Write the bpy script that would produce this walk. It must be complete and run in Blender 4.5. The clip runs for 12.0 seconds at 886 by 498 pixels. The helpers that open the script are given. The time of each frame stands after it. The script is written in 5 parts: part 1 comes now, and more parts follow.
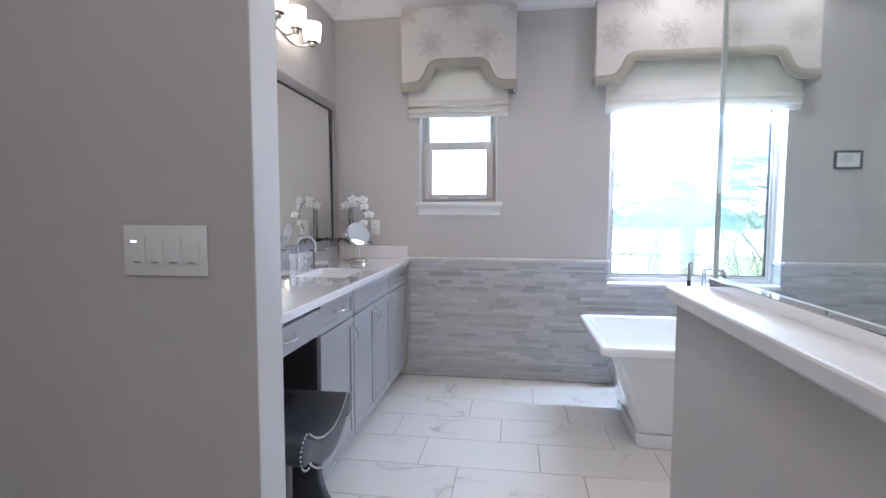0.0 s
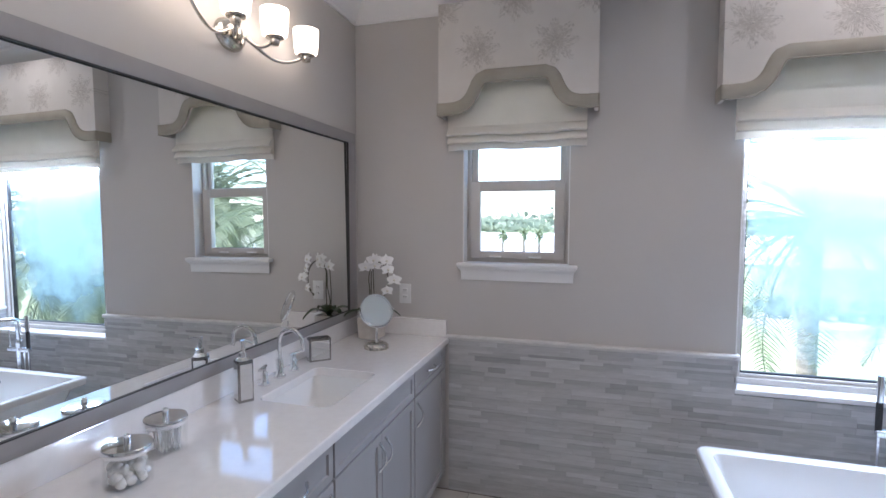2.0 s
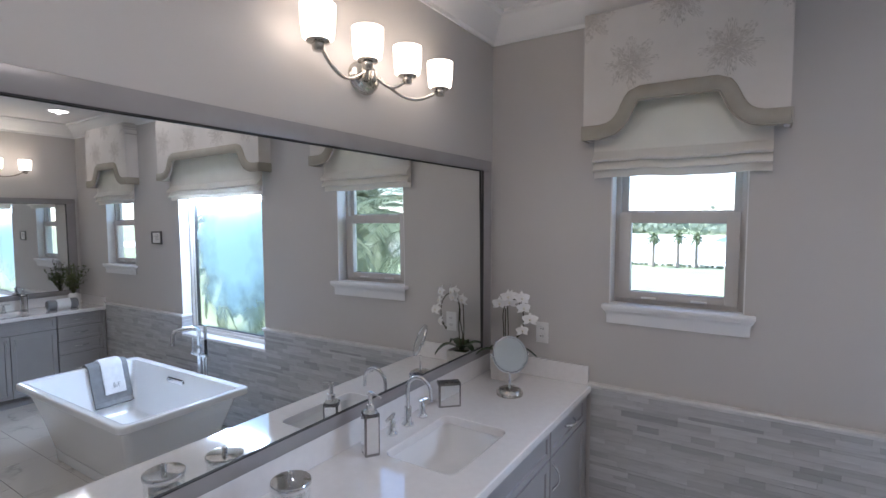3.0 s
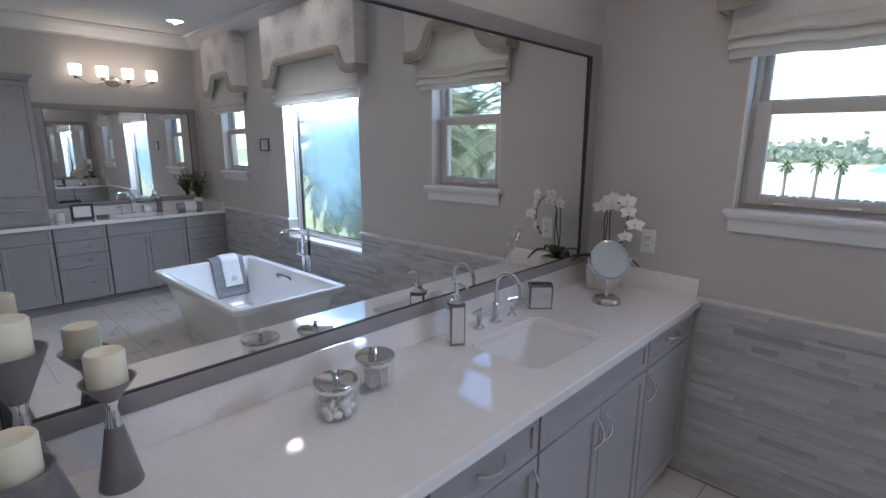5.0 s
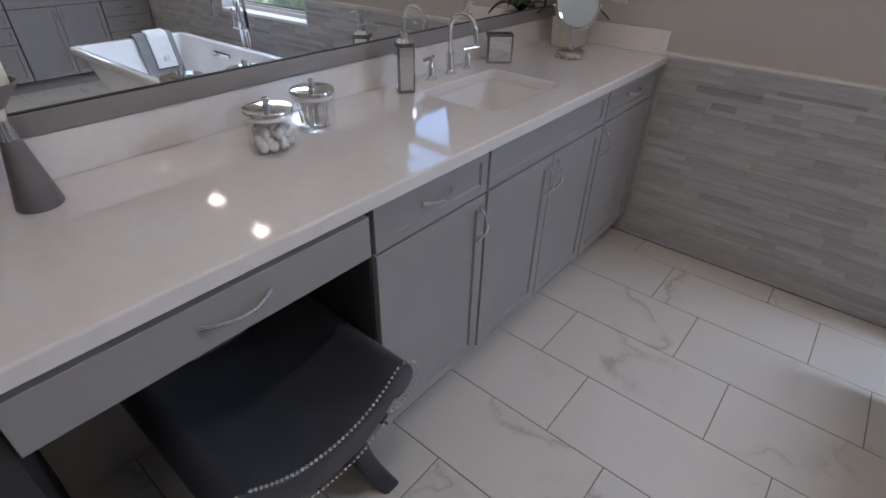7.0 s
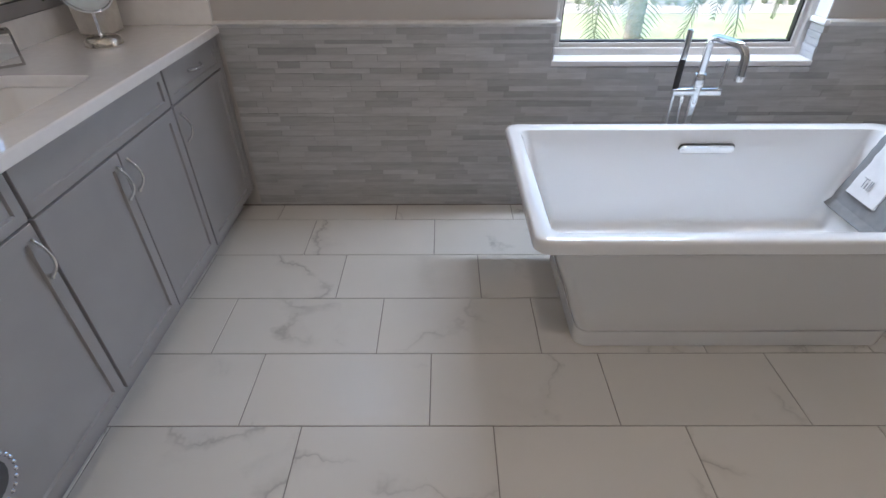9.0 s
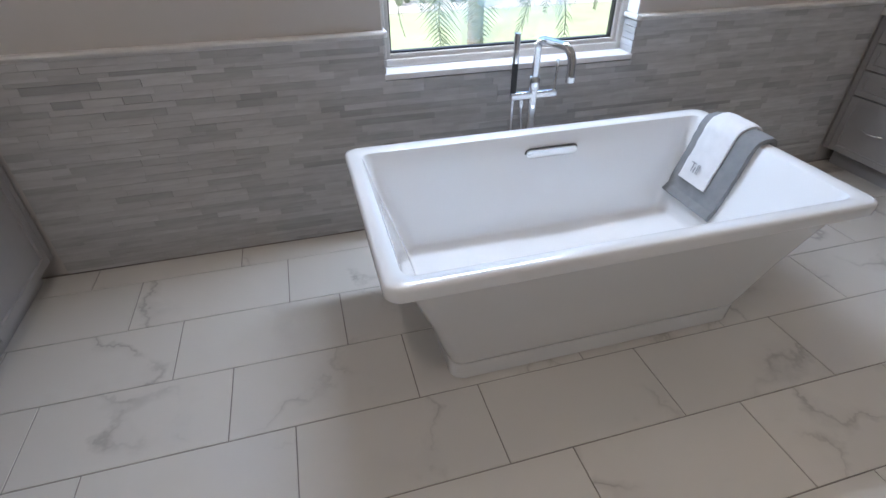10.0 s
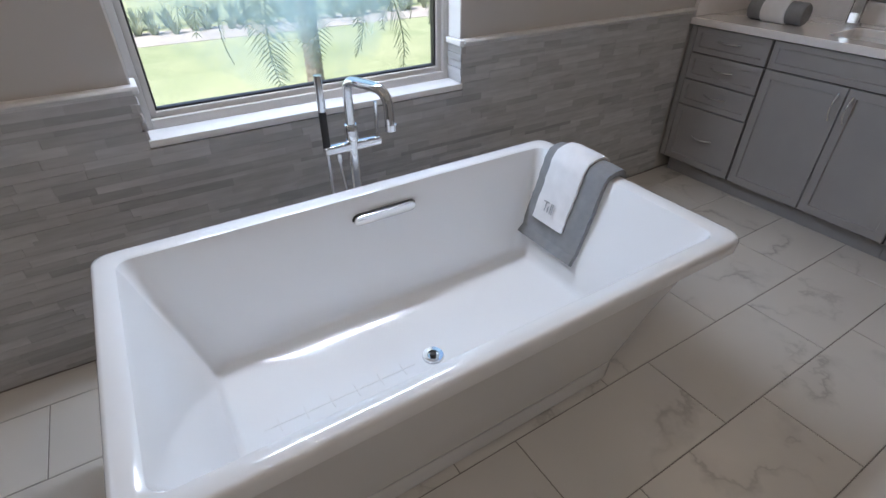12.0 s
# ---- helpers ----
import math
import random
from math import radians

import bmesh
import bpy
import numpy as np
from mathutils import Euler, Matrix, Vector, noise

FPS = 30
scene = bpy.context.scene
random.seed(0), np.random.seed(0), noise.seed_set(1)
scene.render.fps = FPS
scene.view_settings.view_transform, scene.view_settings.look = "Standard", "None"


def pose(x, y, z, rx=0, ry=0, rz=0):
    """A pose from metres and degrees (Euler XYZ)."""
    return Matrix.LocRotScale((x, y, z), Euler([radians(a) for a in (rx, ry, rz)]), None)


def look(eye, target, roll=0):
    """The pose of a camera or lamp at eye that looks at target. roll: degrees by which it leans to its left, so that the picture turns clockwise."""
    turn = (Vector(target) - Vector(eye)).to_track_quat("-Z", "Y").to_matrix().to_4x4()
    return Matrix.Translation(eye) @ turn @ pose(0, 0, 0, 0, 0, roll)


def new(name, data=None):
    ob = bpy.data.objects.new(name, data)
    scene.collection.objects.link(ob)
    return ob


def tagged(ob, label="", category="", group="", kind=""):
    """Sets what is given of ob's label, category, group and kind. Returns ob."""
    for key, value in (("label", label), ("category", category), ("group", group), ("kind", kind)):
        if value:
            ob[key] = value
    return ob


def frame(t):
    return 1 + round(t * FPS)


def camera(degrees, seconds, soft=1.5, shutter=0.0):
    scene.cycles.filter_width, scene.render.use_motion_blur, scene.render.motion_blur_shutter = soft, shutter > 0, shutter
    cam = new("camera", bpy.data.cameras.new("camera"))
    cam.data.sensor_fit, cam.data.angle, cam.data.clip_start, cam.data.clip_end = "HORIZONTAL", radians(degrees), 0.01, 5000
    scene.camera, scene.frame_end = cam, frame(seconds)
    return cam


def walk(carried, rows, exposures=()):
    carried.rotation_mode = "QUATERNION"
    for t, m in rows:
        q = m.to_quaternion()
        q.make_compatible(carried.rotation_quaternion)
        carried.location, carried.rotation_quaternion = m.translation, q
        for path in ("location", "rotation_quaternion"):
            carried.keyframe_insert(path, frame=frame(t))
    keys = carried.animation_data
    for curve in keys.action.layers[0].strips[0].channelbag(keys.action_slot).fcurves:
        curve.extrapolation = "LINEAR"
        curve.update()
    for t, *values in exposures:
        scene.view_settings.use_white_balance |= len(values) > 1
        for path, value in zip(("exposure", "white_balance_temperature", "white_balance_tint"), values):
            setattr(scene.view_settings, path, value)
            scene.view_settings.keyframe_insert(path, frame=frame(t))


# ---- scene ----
cam = camera(83.1, 12.0)
PATH = [
    (0, (0.06, -0.024, 1.269), (-0.219, 1.951, 1.126), 0.1),
    (0.5, (0.037, 0.273, 1.294), (-0.202, 2.254, 1.152), 0.0),
    (1, (0.009, 0.555, 1.398), (-0.225, 2.536, 1.258), 0.1),
    (1.5, (0.024, 0.809, 1.49), (-0.257, 2.784, 1.357), 0.04),
    (2, (0.048, 1.012, 1.611), (-0.523, 2.924, 1.483), 0.07),
    (2.5, (0.011, 1.141, 1.714), (-0.863, 2.935, 1.582), 0.1),
    (3, (-0.012, 1.208, 1.789), (-1.089, 2.889, 1.66), 0.0),
    (3.2, (-0.022, 1.222, 1.807), (-1.193, 2.838, 1.684), 0.0),
    (4.8, (-0.061, 1.31, 1.659), (-1.43, 2.735, 1.35), 0.42),
    (5, (-0.056, 1.307, 1.636), (-1.41, 2.717, 1.214), 0.42),
    (5.5, (-0.064, 1.321, 1.552), (-1.357, 2.685, 0.869), 0.4),
    (6, (-0.059, 1.329, 1.494), (-1.282, 2.64, 0.607), 0.5),
    (6.5, (-0.047, 1.338, 1.449), (-1.204, 2.598, 0.412), 0.6),
    (6.7, (-0.042, 1.341, 1.433), (-1.169, 2.586, 0.348), 0.7),
    (8.3, (0.174, 1.401, 1.394), (-0.159, 2.978, 0.209), 0.1),
    (8.5, (0.189, 1.403, 1.398), (-0.023, 3.003, 0.216), 0.2),
    (9, (0.252, 1.417, 1.393), (0.248, 3.04, 0.225), -0.2),
    (9.5, (0.313, 1.52, 1.386), (0.538, 3.095, 0.174), 0.0),
    (10, (0.399, 1.632, 1.391), (0.836, 3.196, 0.224), -0.2),
    (10.5, (0.485, 1.706, 1.39), (1.115, 3.267, 0.309), -0.3),
    (11, (0.546, 1.797, 1.358), (1.286, 3.322, 0.295), -0.4),
    (11.5, (0.603, 1.94, 1.364), (1.412, 3.403, 0.267), 0.3),
    (12, (0.74, 2.009, 1.363), (1.615, 3.411, 0.236), 0.0),
]
EXPOSURES = [(0.0, 2.8, 5600, 18), (1.5, 2.42, 5750, 19), (2.5, 2.15, 5750, 18), (3.0, 2.03, 5700, 18), (5.0, 1.75, 5750, 19), (5.5, 1.67, 5800, 19), (6.5, 1.66, 6200, 21), (8.5, 1.93, 6300, 17), (10.5, 1.78, 6200, 17), (12.0, 1.47, 6500, 18)]
walk(cam, [(t, look(eye, target, roll)) for t, eye, target, roll in PATH], EXPOSURES)

# ---- plan, metres ----
XW, XE = -1.325, 3.985          # west and east walls
YN, YS = 3.78, -1.1             # north (window) wall and south wall
YT = 3.765                      # face of the stone tiles
ZC = 2.88                       # ceiling
ZTOP, ZCAB = 0.915, 0.88        # west worktop, cabinet top
TUBX, TUBY = 1.315, 3.01

# ---- world and light ----
world = bpy.data.worlds.new("sky")
scene.world = world
world.use_nodes = True
wn = world.node_tree
sky = wn.nodes.new("ShaderNodeTexSky")
sky.sky_type, sky.sun_disc = "NISHITA", False
sky.sun_elevation, sky.sun_rotation = radians(54), radians(250)
sky.air_density, sky.dust_density, sky.ozone_density = 1.0, 0.7, 1.0
wn.nodes["Background"].inputs["Strength"].default_value = 0.15
wn.links.new(sky.outputs["Color"], wn.nodes["Background"].inputs["Color"])
sun = new("sun", bpy.data.lights.new("sun", "SUN"))
sun.data.energy, sun.data.angle, sun.data.color = 4.0, radians(20), (1.0, 0.95, 0.88)
sun.matrix_world = look((0, 0, 0), (0.55, 0.20, -0.81))


def area(name, at, target, sx, sy, watts, color):
    ob = new(name, bpy.data.lights.new(name, "AREA"))
    ob.data.shape, ob.data.size, ob.data.size_y = "RECTANGLE", sx, sy
    ob.data.energy, ob.data.color = watts, color
    ob.matrix_world = look(at, target)
    return ob


SKYLIGHT = (0.74, 0.87, 1.0)
# daylight in the large opening, just under the folded shade
area("skylight_tub_window", (1.335, 3.90, 1.985), (1.335, 3.30, 1.0), 1.1, 0.10, 8, SKYLIGHT)


# ---- materials ----
def mat(name, color, rough=0.5, metal=0.0, **kw):
    m = bpy.data.materials.new(name)
    m.use_nodes = True
    b = m.node_tree.nodes["Principled BSDF"]
    b.inputs["Base Color"].default_value = (*color, 1)
    b.inputs["Roughness"].default_value = rough
    b.inputs["Metallic"].default_value = metal
    for k, v in kw.items():
        b.inputs[k.replace("_", " ")].default_value = v
    return m


def node(m, kind, **inputs):
    n = m.node_tree.nodes.new(kind)
    for k, v in inputs.items():
        n.inputs[k.replace("_", " ")].default_value = v
    return n


def link(m, a, b):
    m.node_tree.links.new(a, b)


def bsdf(m):
    return m.node_tree.nodes["Principled BSDF"]


def ramp(m, fac, stops):
    r = m.node_tree.nodes.new("ShaderNodeValToRGB")
    els = r.color_ramp.elements
    while len(els) < len(stops):
        els.new(0.5)
    for e, (p, c) in zip(els, stops):
        e.position, e.color = p, (*c, 1)
    link(m, fac, r.inputs["Fac"])
    return r


def coords(m, shift=False):
    """Object coordinates; shift: moved by each object's random number, so that no two pieces look alike."""
    tc = m.node_tree.nodes.new("ShaderNodeTexCoord")
    if not shift:
        return tc.outputs["Object"]
    info = m.node_tree.nodes.new("ShaderNodeObjectInfo")
    mul = m.node_tree.nodes.new("ShaderNodeMath")
    mul.operation = "MULTIPLY"
    mul.inputs[1].default_value = 37.0
    link(m, info.outputs["Random"], mul.inputs[0])
    add = m.node_tree.nodes.new("ShaderNodeVectorMath")
    add.operation = "ADD"
    link(m, tc.outputs["Object"], add.inputs[0])
    link(m, mul.outputs[0], add.inputs[1])
    return add.outputs[0]


def mottled(name, c0, c1, rough, scale=6.0, fine=180.0, bump=0.05, shift=False, metal=0.0, **kw):
    """Paint, stone or cloth: a broad drift of tone, fine grain in the relief and a little in the gloss."""
    m = mat(name, c0, rough, metal, **kw)
    v = coords(m, shift)
    big = node(m, "ShaderNodeTexNoise", Scale=scale, Detail=4.0)
    small = node(m, "ShaderNodeTexNoise", Scale=fine, Detail=3.0)
    link(m, v, big.inputs["Vector"])
    link(m, v, small.inputs["Vector"])
    r = ramp(m, big.outputs["Fac"], [(0.3, c0), (0.7, c1)])
    link(m, r.outputs[0], bsdf(m).inputs["Base Color"])
    b = node(m, "ShaderNodeBump", Strength=bump, Distance=0.002)
    link(m, small.outputs["Fac"], b.inputs["Height"])
    link(m, b.outputs[0], bsdf(m).inputs["Normal"])
    g = node(m, "ShaderNodeMapRange")
    g.inputs["To Min"].default_value, g.inputs["To Max"].default_value = rough * 0.85, min(1, rough * 1.15)
    link(m, big.outputs["Fac"], g.inputs["Value"])
    link(m, g.outputs[0], bsdf(m).inputs["Roughness"])
    return m


PAINT = mottled("wall_paint", (0.525, 0.503, 0.486), (0.55, 0.528, 0.511), 0.62, 1.3, 260, 0.10)
WHITE = mottled("white_trim_paint", (0.78, 0.78, 0.78), (0.82, 0.82, 0.82), 0.38, 3, 150, 0.03)
CEIL = mottled("ceiling_paint", (0.74, 0.74, 0.74), (0.78, 0.78, 0.78), 0.85, 2, 160, 0.12)
CABINET = mottled("grey_cabinet_paint", (0.315, 0.31, 0.315), (0.345, 0.34, 0.345), 0.36, 5, 220, 0.03)
# near-black: the shade between the fronts is put into this colour
CABIN_SHADE = mat("cabinet_gap_shade", (0.045, 0.045, 0.05), 0.7)
QUARTZ = mottled("white_quartz", (0.82, 0.80, 0.795), (0.86, 0.842, 0.837), 0.075, 30, 400, 0.0, Coat_Weight=1.0, Coat_Roughness=0.05, Coat_IOR=1.6)
HONED = mottled("white_honed_stone", (0.76, 0.75, 0.745), (0.80, 0.79, 0.785), 0.42, 20, 300, 0.02)
PORCELAIN = mat("white_porcelain", (0.82, 0.82, 0.82), 0.08)
ACRYLIC = mat("white_acrylic", (0.84, 0.85, 0.86), 0.10, 0.0, Coat_Weight=0.6, Coat_Roughness=0.03)
CHROME = mat("polished_chrome", (0.82, 0.83, 0.84), 0.06, 1.0)
NICKEL = mat("satin_nickel", (0.58, 0.55, 0.50), 0.22, 1.0)
MIRROR = mat("mirror_silver", (0.90, 0.915, 0.905), 0.004, 1.0)
FRAMEGREY = mottled("grey_mirror_frame", (0.28, 0.265, 0.265), (0.31, 0.295, 0.295), 0.30, 8, 300, 0.03)
BLACK = mat("black_rubber", (0.02, 0.02, 0.022), 0.45)
DARKGAP = mat("dark_edge", (0.03, 0.03, 0.03), 0.6)
ALU = mottled("window_frame_almond", (0.54, 0.515, 0.49), (0.58, 0.555, 0.53), 0.45, 6, 200, 0.02)
GROUT = mottled("grey_grout", (0.22, 0.205, 0.185), (0.28, 0.26, 0.235), 0.85, 20, 200, 0.2)
PLASTIC = mat("white_plastic", (0.78, 0.78, 0.77), 0.35)
LINEN = mottled("ivory_linen", (0.66, 0.63, 0.59), (0.72, 0.69, 0.65), 0.85, 8, 500, 0.25)
TAUPE = mottled("taupe_trim_cloth", (0.36, 0.335, 0.28), (0.41, 0.385, 0.33), 0.75, 10, 500, 0.2)
LEATHER = mottled("blue_grey_leather", (0.036, 0.04, 0.05), (0.046, 0.051, 0.062), 0.34, 9, 260, 0.18)


def glass(name, tint=(1, 1, 1), rough=0.0, edge=0.45):
    """A thin pane: mostly clear, with a mirror sheen that grows at grazing angles."""
    m = bpy.data.materials.new(name)
    m.use_nodes = True
    t = m.node_tree
    t.nodes.remove(t.nodes["Principled BSDF"])
    clear = node(m, "ShaderNodeBsdfTransparent", Color=(*tint, 1))
    gloss = node(m, "ShaderNodeBsdfGlossy", Roughness=rough)
    lw = node(m, "ShaderNodeLayerWeight", Blend=0.5)
    power = t.nodes.new("ShaderNodeMath")
    power.operation = "POWER"
    power.inputs[1].default_value = 4.0
    link(m, lw.outputs["Facing"], power.inputs[0])
    sheen = t.nodes.new("ShaderNodeMapRange")
    sheen.inputs["To Min"].default_value, sheen.inputs["To Max"].default_value = 0.02, edge
    link(m, power.outputs[0], sheen.inputs["Value"])
    mix = t.nodes.new("ShaderNodeMixShader")
    link(m, sheen.outputs[0], mix.inputs[0])
    link(m, clear.outputs[0], mix.inputs[1])
    link(m, gloss.outputs[0], mix.inputs[2])
    link(m, mix.outputs[0], t.nodes["Material Output"].inputs["Surface"])
    return m


GLASS = glass("clear_glass", (0.96, 0.985, 0.98))
SHOWERGLASS = glass("shower_glass", (0.92, 0.96, 0.955))


def let_through(m, share, color):
    """Thin leaf or cloth: part of the light that falls on it comes out on the other side."""
    t = m.node_tree
    thin = node(m, "ShaderNodeBsdfTranslucent", Color=(*color, 1))
    mix = node(m, "ShaderNodeMixShader", Fac=share)
    link(m, bsdf(m).outputs[0], mix.inputs[1])
    link(m, thin.outputs[0], mix.inputs[2])
    link(m, mix.outputs[0], t.nodes["Material Output"].inputs["Surface"])
    return m


SHADE = let_through(mottled("ivory_shade_cloth", (0.80, 0.77, 0.72), (0.86, 0.83, 0.78), 0.85, 8, 500, 0.25), 0.24, (0.86, 0.81, 0.74))


def marble():
    m = mat("marble_floor_tile", (0.7, 0.69, 0.66), 0.22)
    v = coords(m, True)
    warp = node(m, "ShaderNodeTexNoise", Scale=2.6, Detail=5.0, Roughness=0.6)
    link(m, v, warp.inputs["Vector"])
    mixv = m.node_tree.nodes.new("ShaderNodeVectorMath")
    mixv.operation = "MULTIPLY_ADD"
    mixv.inputs[1].default_value = (0.55, 0.55, 0.55)
    link(m, warp.outputs["Color"], mixv.inputs[0])
    link(m, v, mixv.inputs[2])
    vein = node(m, "ShaderNodeTexNoise", Scale=1.35, Detail=2.0, Roughness=0.45)
    link(m, mixv.outputs[0], vein.inputs["Vector"])
    r = ramp(m, vein.outputs["Fac"], [(0.0, (0.67, 0.645, 0.605)), (0.474, (0.67, 0.645, 0.605)), (0.492, (0.57, 0.55, 0.515)), (0.499, (0.43, 0.41, 0.385)),
                                      (0.506, (0.62, 0.595, 0.56)), (0.545, (0.68, 0.655, 0.615)), (1.0, (0.69, 0.665, 0.63))])
    patch = node(m, "ShaderNodeTexNoise", Scale=3.2, Detail=3.0)
    link(m, v, patch.inputs["Vector"])
    pr = ramp(m, patch.outputs["Fac"], [(0.42, (0, 0, 0)), (0.60, (1, 1, 1))])
    mx = m.node_tree.nodes.new("ShaderNodeMix")
    mx.data_type = "RGBA"
    link(m, pr.outputs[0], mx.inputs["Factor"])
    mx.inputs[6].default_value = (0.67, 0.645, 0.605, 1)
    link(m, r.outputs[0], mx.inputs[7])
    link(m, mx.outputs[2], bsdf(m).inputs["Base Color"])
    return m


MARBLE = marble()


def stone_strip(name, per_island):
    m = mat(name, (0.4, 0.4, 0.4), 0.5)
    t = m.node_tree
    if per_island:
        rnd = t.nodes.new("ShaderNodeNewGeometry").outputs["Random Per Island"]
    else:
        rnd = t.nodes.new("ShaderNodeObjectInfo").outputs["Random"]
    r = ramp(m, rnd, [(0.0, (0.325, 0.325, 0.33)), (0.1, (0.41, 0.41, 0.415)), (0.5, (0.475, 0.475, 0.48)), (0.85, (0.515, 0.515, 0.52)), (1.0, (0.565, 0.565, 0.57))])
    tc = coords(m)
    mp = t.nodes.new("ShaderNodeMapping")
    mp.inputs["Scale"].default_value = (9, 9, 60)
    link(m, tc, mp.inputs["Vector"])
    n = node(m, "ShaderNodeTexNoise", Scale=1.0, Detail=4.0)
    link(m, mp.outputs[0], n.inputs["Vector"])
    nr = ramp(m, n.outputs["Fac"], [(0.3, (0.88, 0.88, 0.88)), (0.7, (1.08, 1.08, 1.08))])
    mx = t.nodes.new("ShaderNodeMix")
    mx.data_type, mx.blend_type = "RGBA", "MULTIPLY"
    mx.inputs["Factor"].default_value = 1.0
    link(m, r.outputs[0], mx.inputs[6])
    link(m, nr.outputs[0], mx.inputs[7])
    link(m, mx.outputs[2], bsdf(m).inputs["Base Color"])
    b = node(m, "ShaderNodeBump", Strength=0.15, Distance=0.003)
    link(m, n.outputs["Fac"], b.inputs["Height"])
    link(m, b.outputs[0], bsdf(m).inputs["Normal"])
    return m


STRIP = stone_strip("grey_stone_strip", False)
STRIPS = stone_strip("grey_stone_strips_joined", True)


# ---- building helpers ----
def empty(name, at, label="", category="", group="", kind=""):
    ob = new(name)
    ob.location = at
    ob.empty_display_size = 0.05
    return tagged(ob, label, category, group, kind)


def origin(ob):
    v = Vector((0, 0, 0))
    while ob is not None:
        v += ob.location
        ob = ob.parent
    return v


def part(name, bm, material, parent=None, label="", smooth=0, local=False):
    """One mesh object out of bm (in world coordinates) under a thing or a part. smooth: the angle up to which edges are shaded round."""
    if parent is not None and not local:
        bmesh.ops.translate(bm, verts=bm.verts, vec=-origin(parent))
    me = bpy.data.meshes.new(name)
    bmesh.ops.recalc_face_normals(bm, faces=bm.faces)
    bm.to_mesh(me)
    bm.free()
    me.materials.append(material)
    if smooth:
        me.shade_smooth()
        me.set_sharp_from_angle(angle=radians(smooth))
    ob = new(name, me)
    ob.parent = parent
    return tagged(ob, label)


def setting(name, bm, material, label, category, smooth=0):
    return tagged(part(name, bm, material, None, label, smooth), category=category, kind="structure")


def thing(name, bm, material, at, label, category, group="", smooth=0):
    """A thing that is one mesh, with its origin at its base."""
    bmesh.ops.translate(bm, verts=bm.verts, vec=-Vector(at))
    ob = part(name, bm, material, None, label, smooth)
    ob.location = at
    return tagged(ob, category=category, group=group)


def box(x0, x1, y0, y1, z0, z1, bevel=0.0, seg=2, bm=None):
    bm2 = bmesh.new()
    bmesh.ops.create_cube(bm2, size=1.0, matrix=Matrix.LocRotScale(((x0 + x1) / 2, (y0 + y1) / 2, (z0 + z1) / 2), None, (abs(x1 - x0), abs(y1 - y0), abs(z1 - z0))))
    if bevel:
        bmesh.ops.bevel(bm2, geom=bm2.edges[:], offset=bevel, segments=seg, profile=0.5, affect="EDGES")
    return join(bm, bm2) if bm is not None else bm2


def join(bm, other):
    me = bpy.data.meshes.new("tmp")
    other.to_mesh(me)
    other.free()
    bm.from_mesh(me)
    bpy.data.meshes.remove(me)
    return bm


def lathe(profile, at=(0, 0, 0), seg=32, bm=None):
    """A turned shape out of (radius, height) pairs."""
    bm = bm or bmesh.new()
    rings = []
    for r, z in profile:
        if r < 1e-5:
            rings.append([bm.verts.new((at[0], at[1], at[2] + z))])
        else:
            rings.append([bm.verts.new((at[0] + r * math.cos(2 * math.pi * i / seg), at[1] + r * math.sin(2 * math.pi * i / seg), at[2] + z)) for i in range(seg)])
    for a, b in zip(rings, rings[1:]):
        for i in range(seg):
            j = (i + 1) % seg
            if len(a) == 1 and len(b) == 1:
                continue
            if len(a) == 1:
                bm.faces.new((a[0], b[i], b[j]))
            elif len(b) == 1:
                bm.faces.new((a[i], a[j], b[0]))
            else:
                bm.faces.new((a[i], a[j], b[j], b[i]))
    return bm


def tube(points, radius, seg=10, bm=None, closed=False):
    """A round bar along a run of points; radius may be one number or one for each point."""
    bm = bm or bmesh.new()
    pts = [Vector(p) for p in points]
    rad = radius if isinstance(radius, (list, tuple)) else [radius] * len(pts)
    rings, side = [], None
    for i, p in enumerate(pts):
        d = (pts[min(i + 1, len(pts) - 1)] - pts[max(i - 1, 0)]).normalized()
        if side is None:
            side = d.orthogonal().normalized()
        side = (side - d * side.dot(d)).normalized()
        up = d.cross(side)
        rings.append([bm.verts.new(p + rad[i] * (side * math.cos(2 * math.pi * k / seg) + up * math.sin(2 * math.pi * k / seg))) for k in range(seg)])
    for a, b in zip(rings, rings[1:]):
        for k in range(seg):
            bm.faces.new((a[k], a[(k + 1) % seg], b[(k + 1) % seg], b[k]))
    bm.faces.new(rings[0][::-1])
    bm.faces.new(rings[-1])
    return bm


def arc(c, u, v, r, a0, a1, n):
    """Points of an arc round c in the plane of u and v, from a0 to a1 degrees."""
    c, u, v = Vector(c), Vector(u), Vector(v)
    return [c + r * (u * math.cos(radians(a0 + (a1 - a0) * i / n)) + v * math.sin(radians(a0 + (a1 - a0) * i / n))) for i in range(n + 1)]


def extrude(outline, depth, place, bevel=0.0):
    """A prism: an outline of (a, b), raised by depth, put in the world by place(a, b, c)."""
    bm = bmesh.new()
    lo = [bm.verts.new(place(a, b, 0)) for a, b in outline]
    hi = [bm.verts.new(place(a, b, depth)) for a, b in outline]
    n = len(outline)
    bm.faces.new(lo[::-1])
    bm.faces.new(hi)
    for i in range(n):
        bm.faces.new((lo[i], lo[(i + 1) % n], hi[(i + 1) % n], hi[i]))
    bmesh.ops.recalc_face_normals(bm, faces=bm.faces)
    if bevel:
        bmesh.ops.bevel(bm, geom=bm.edges[:], offset=bevel, segments=2, profile=0.5, affect="EDGES")
    return bm


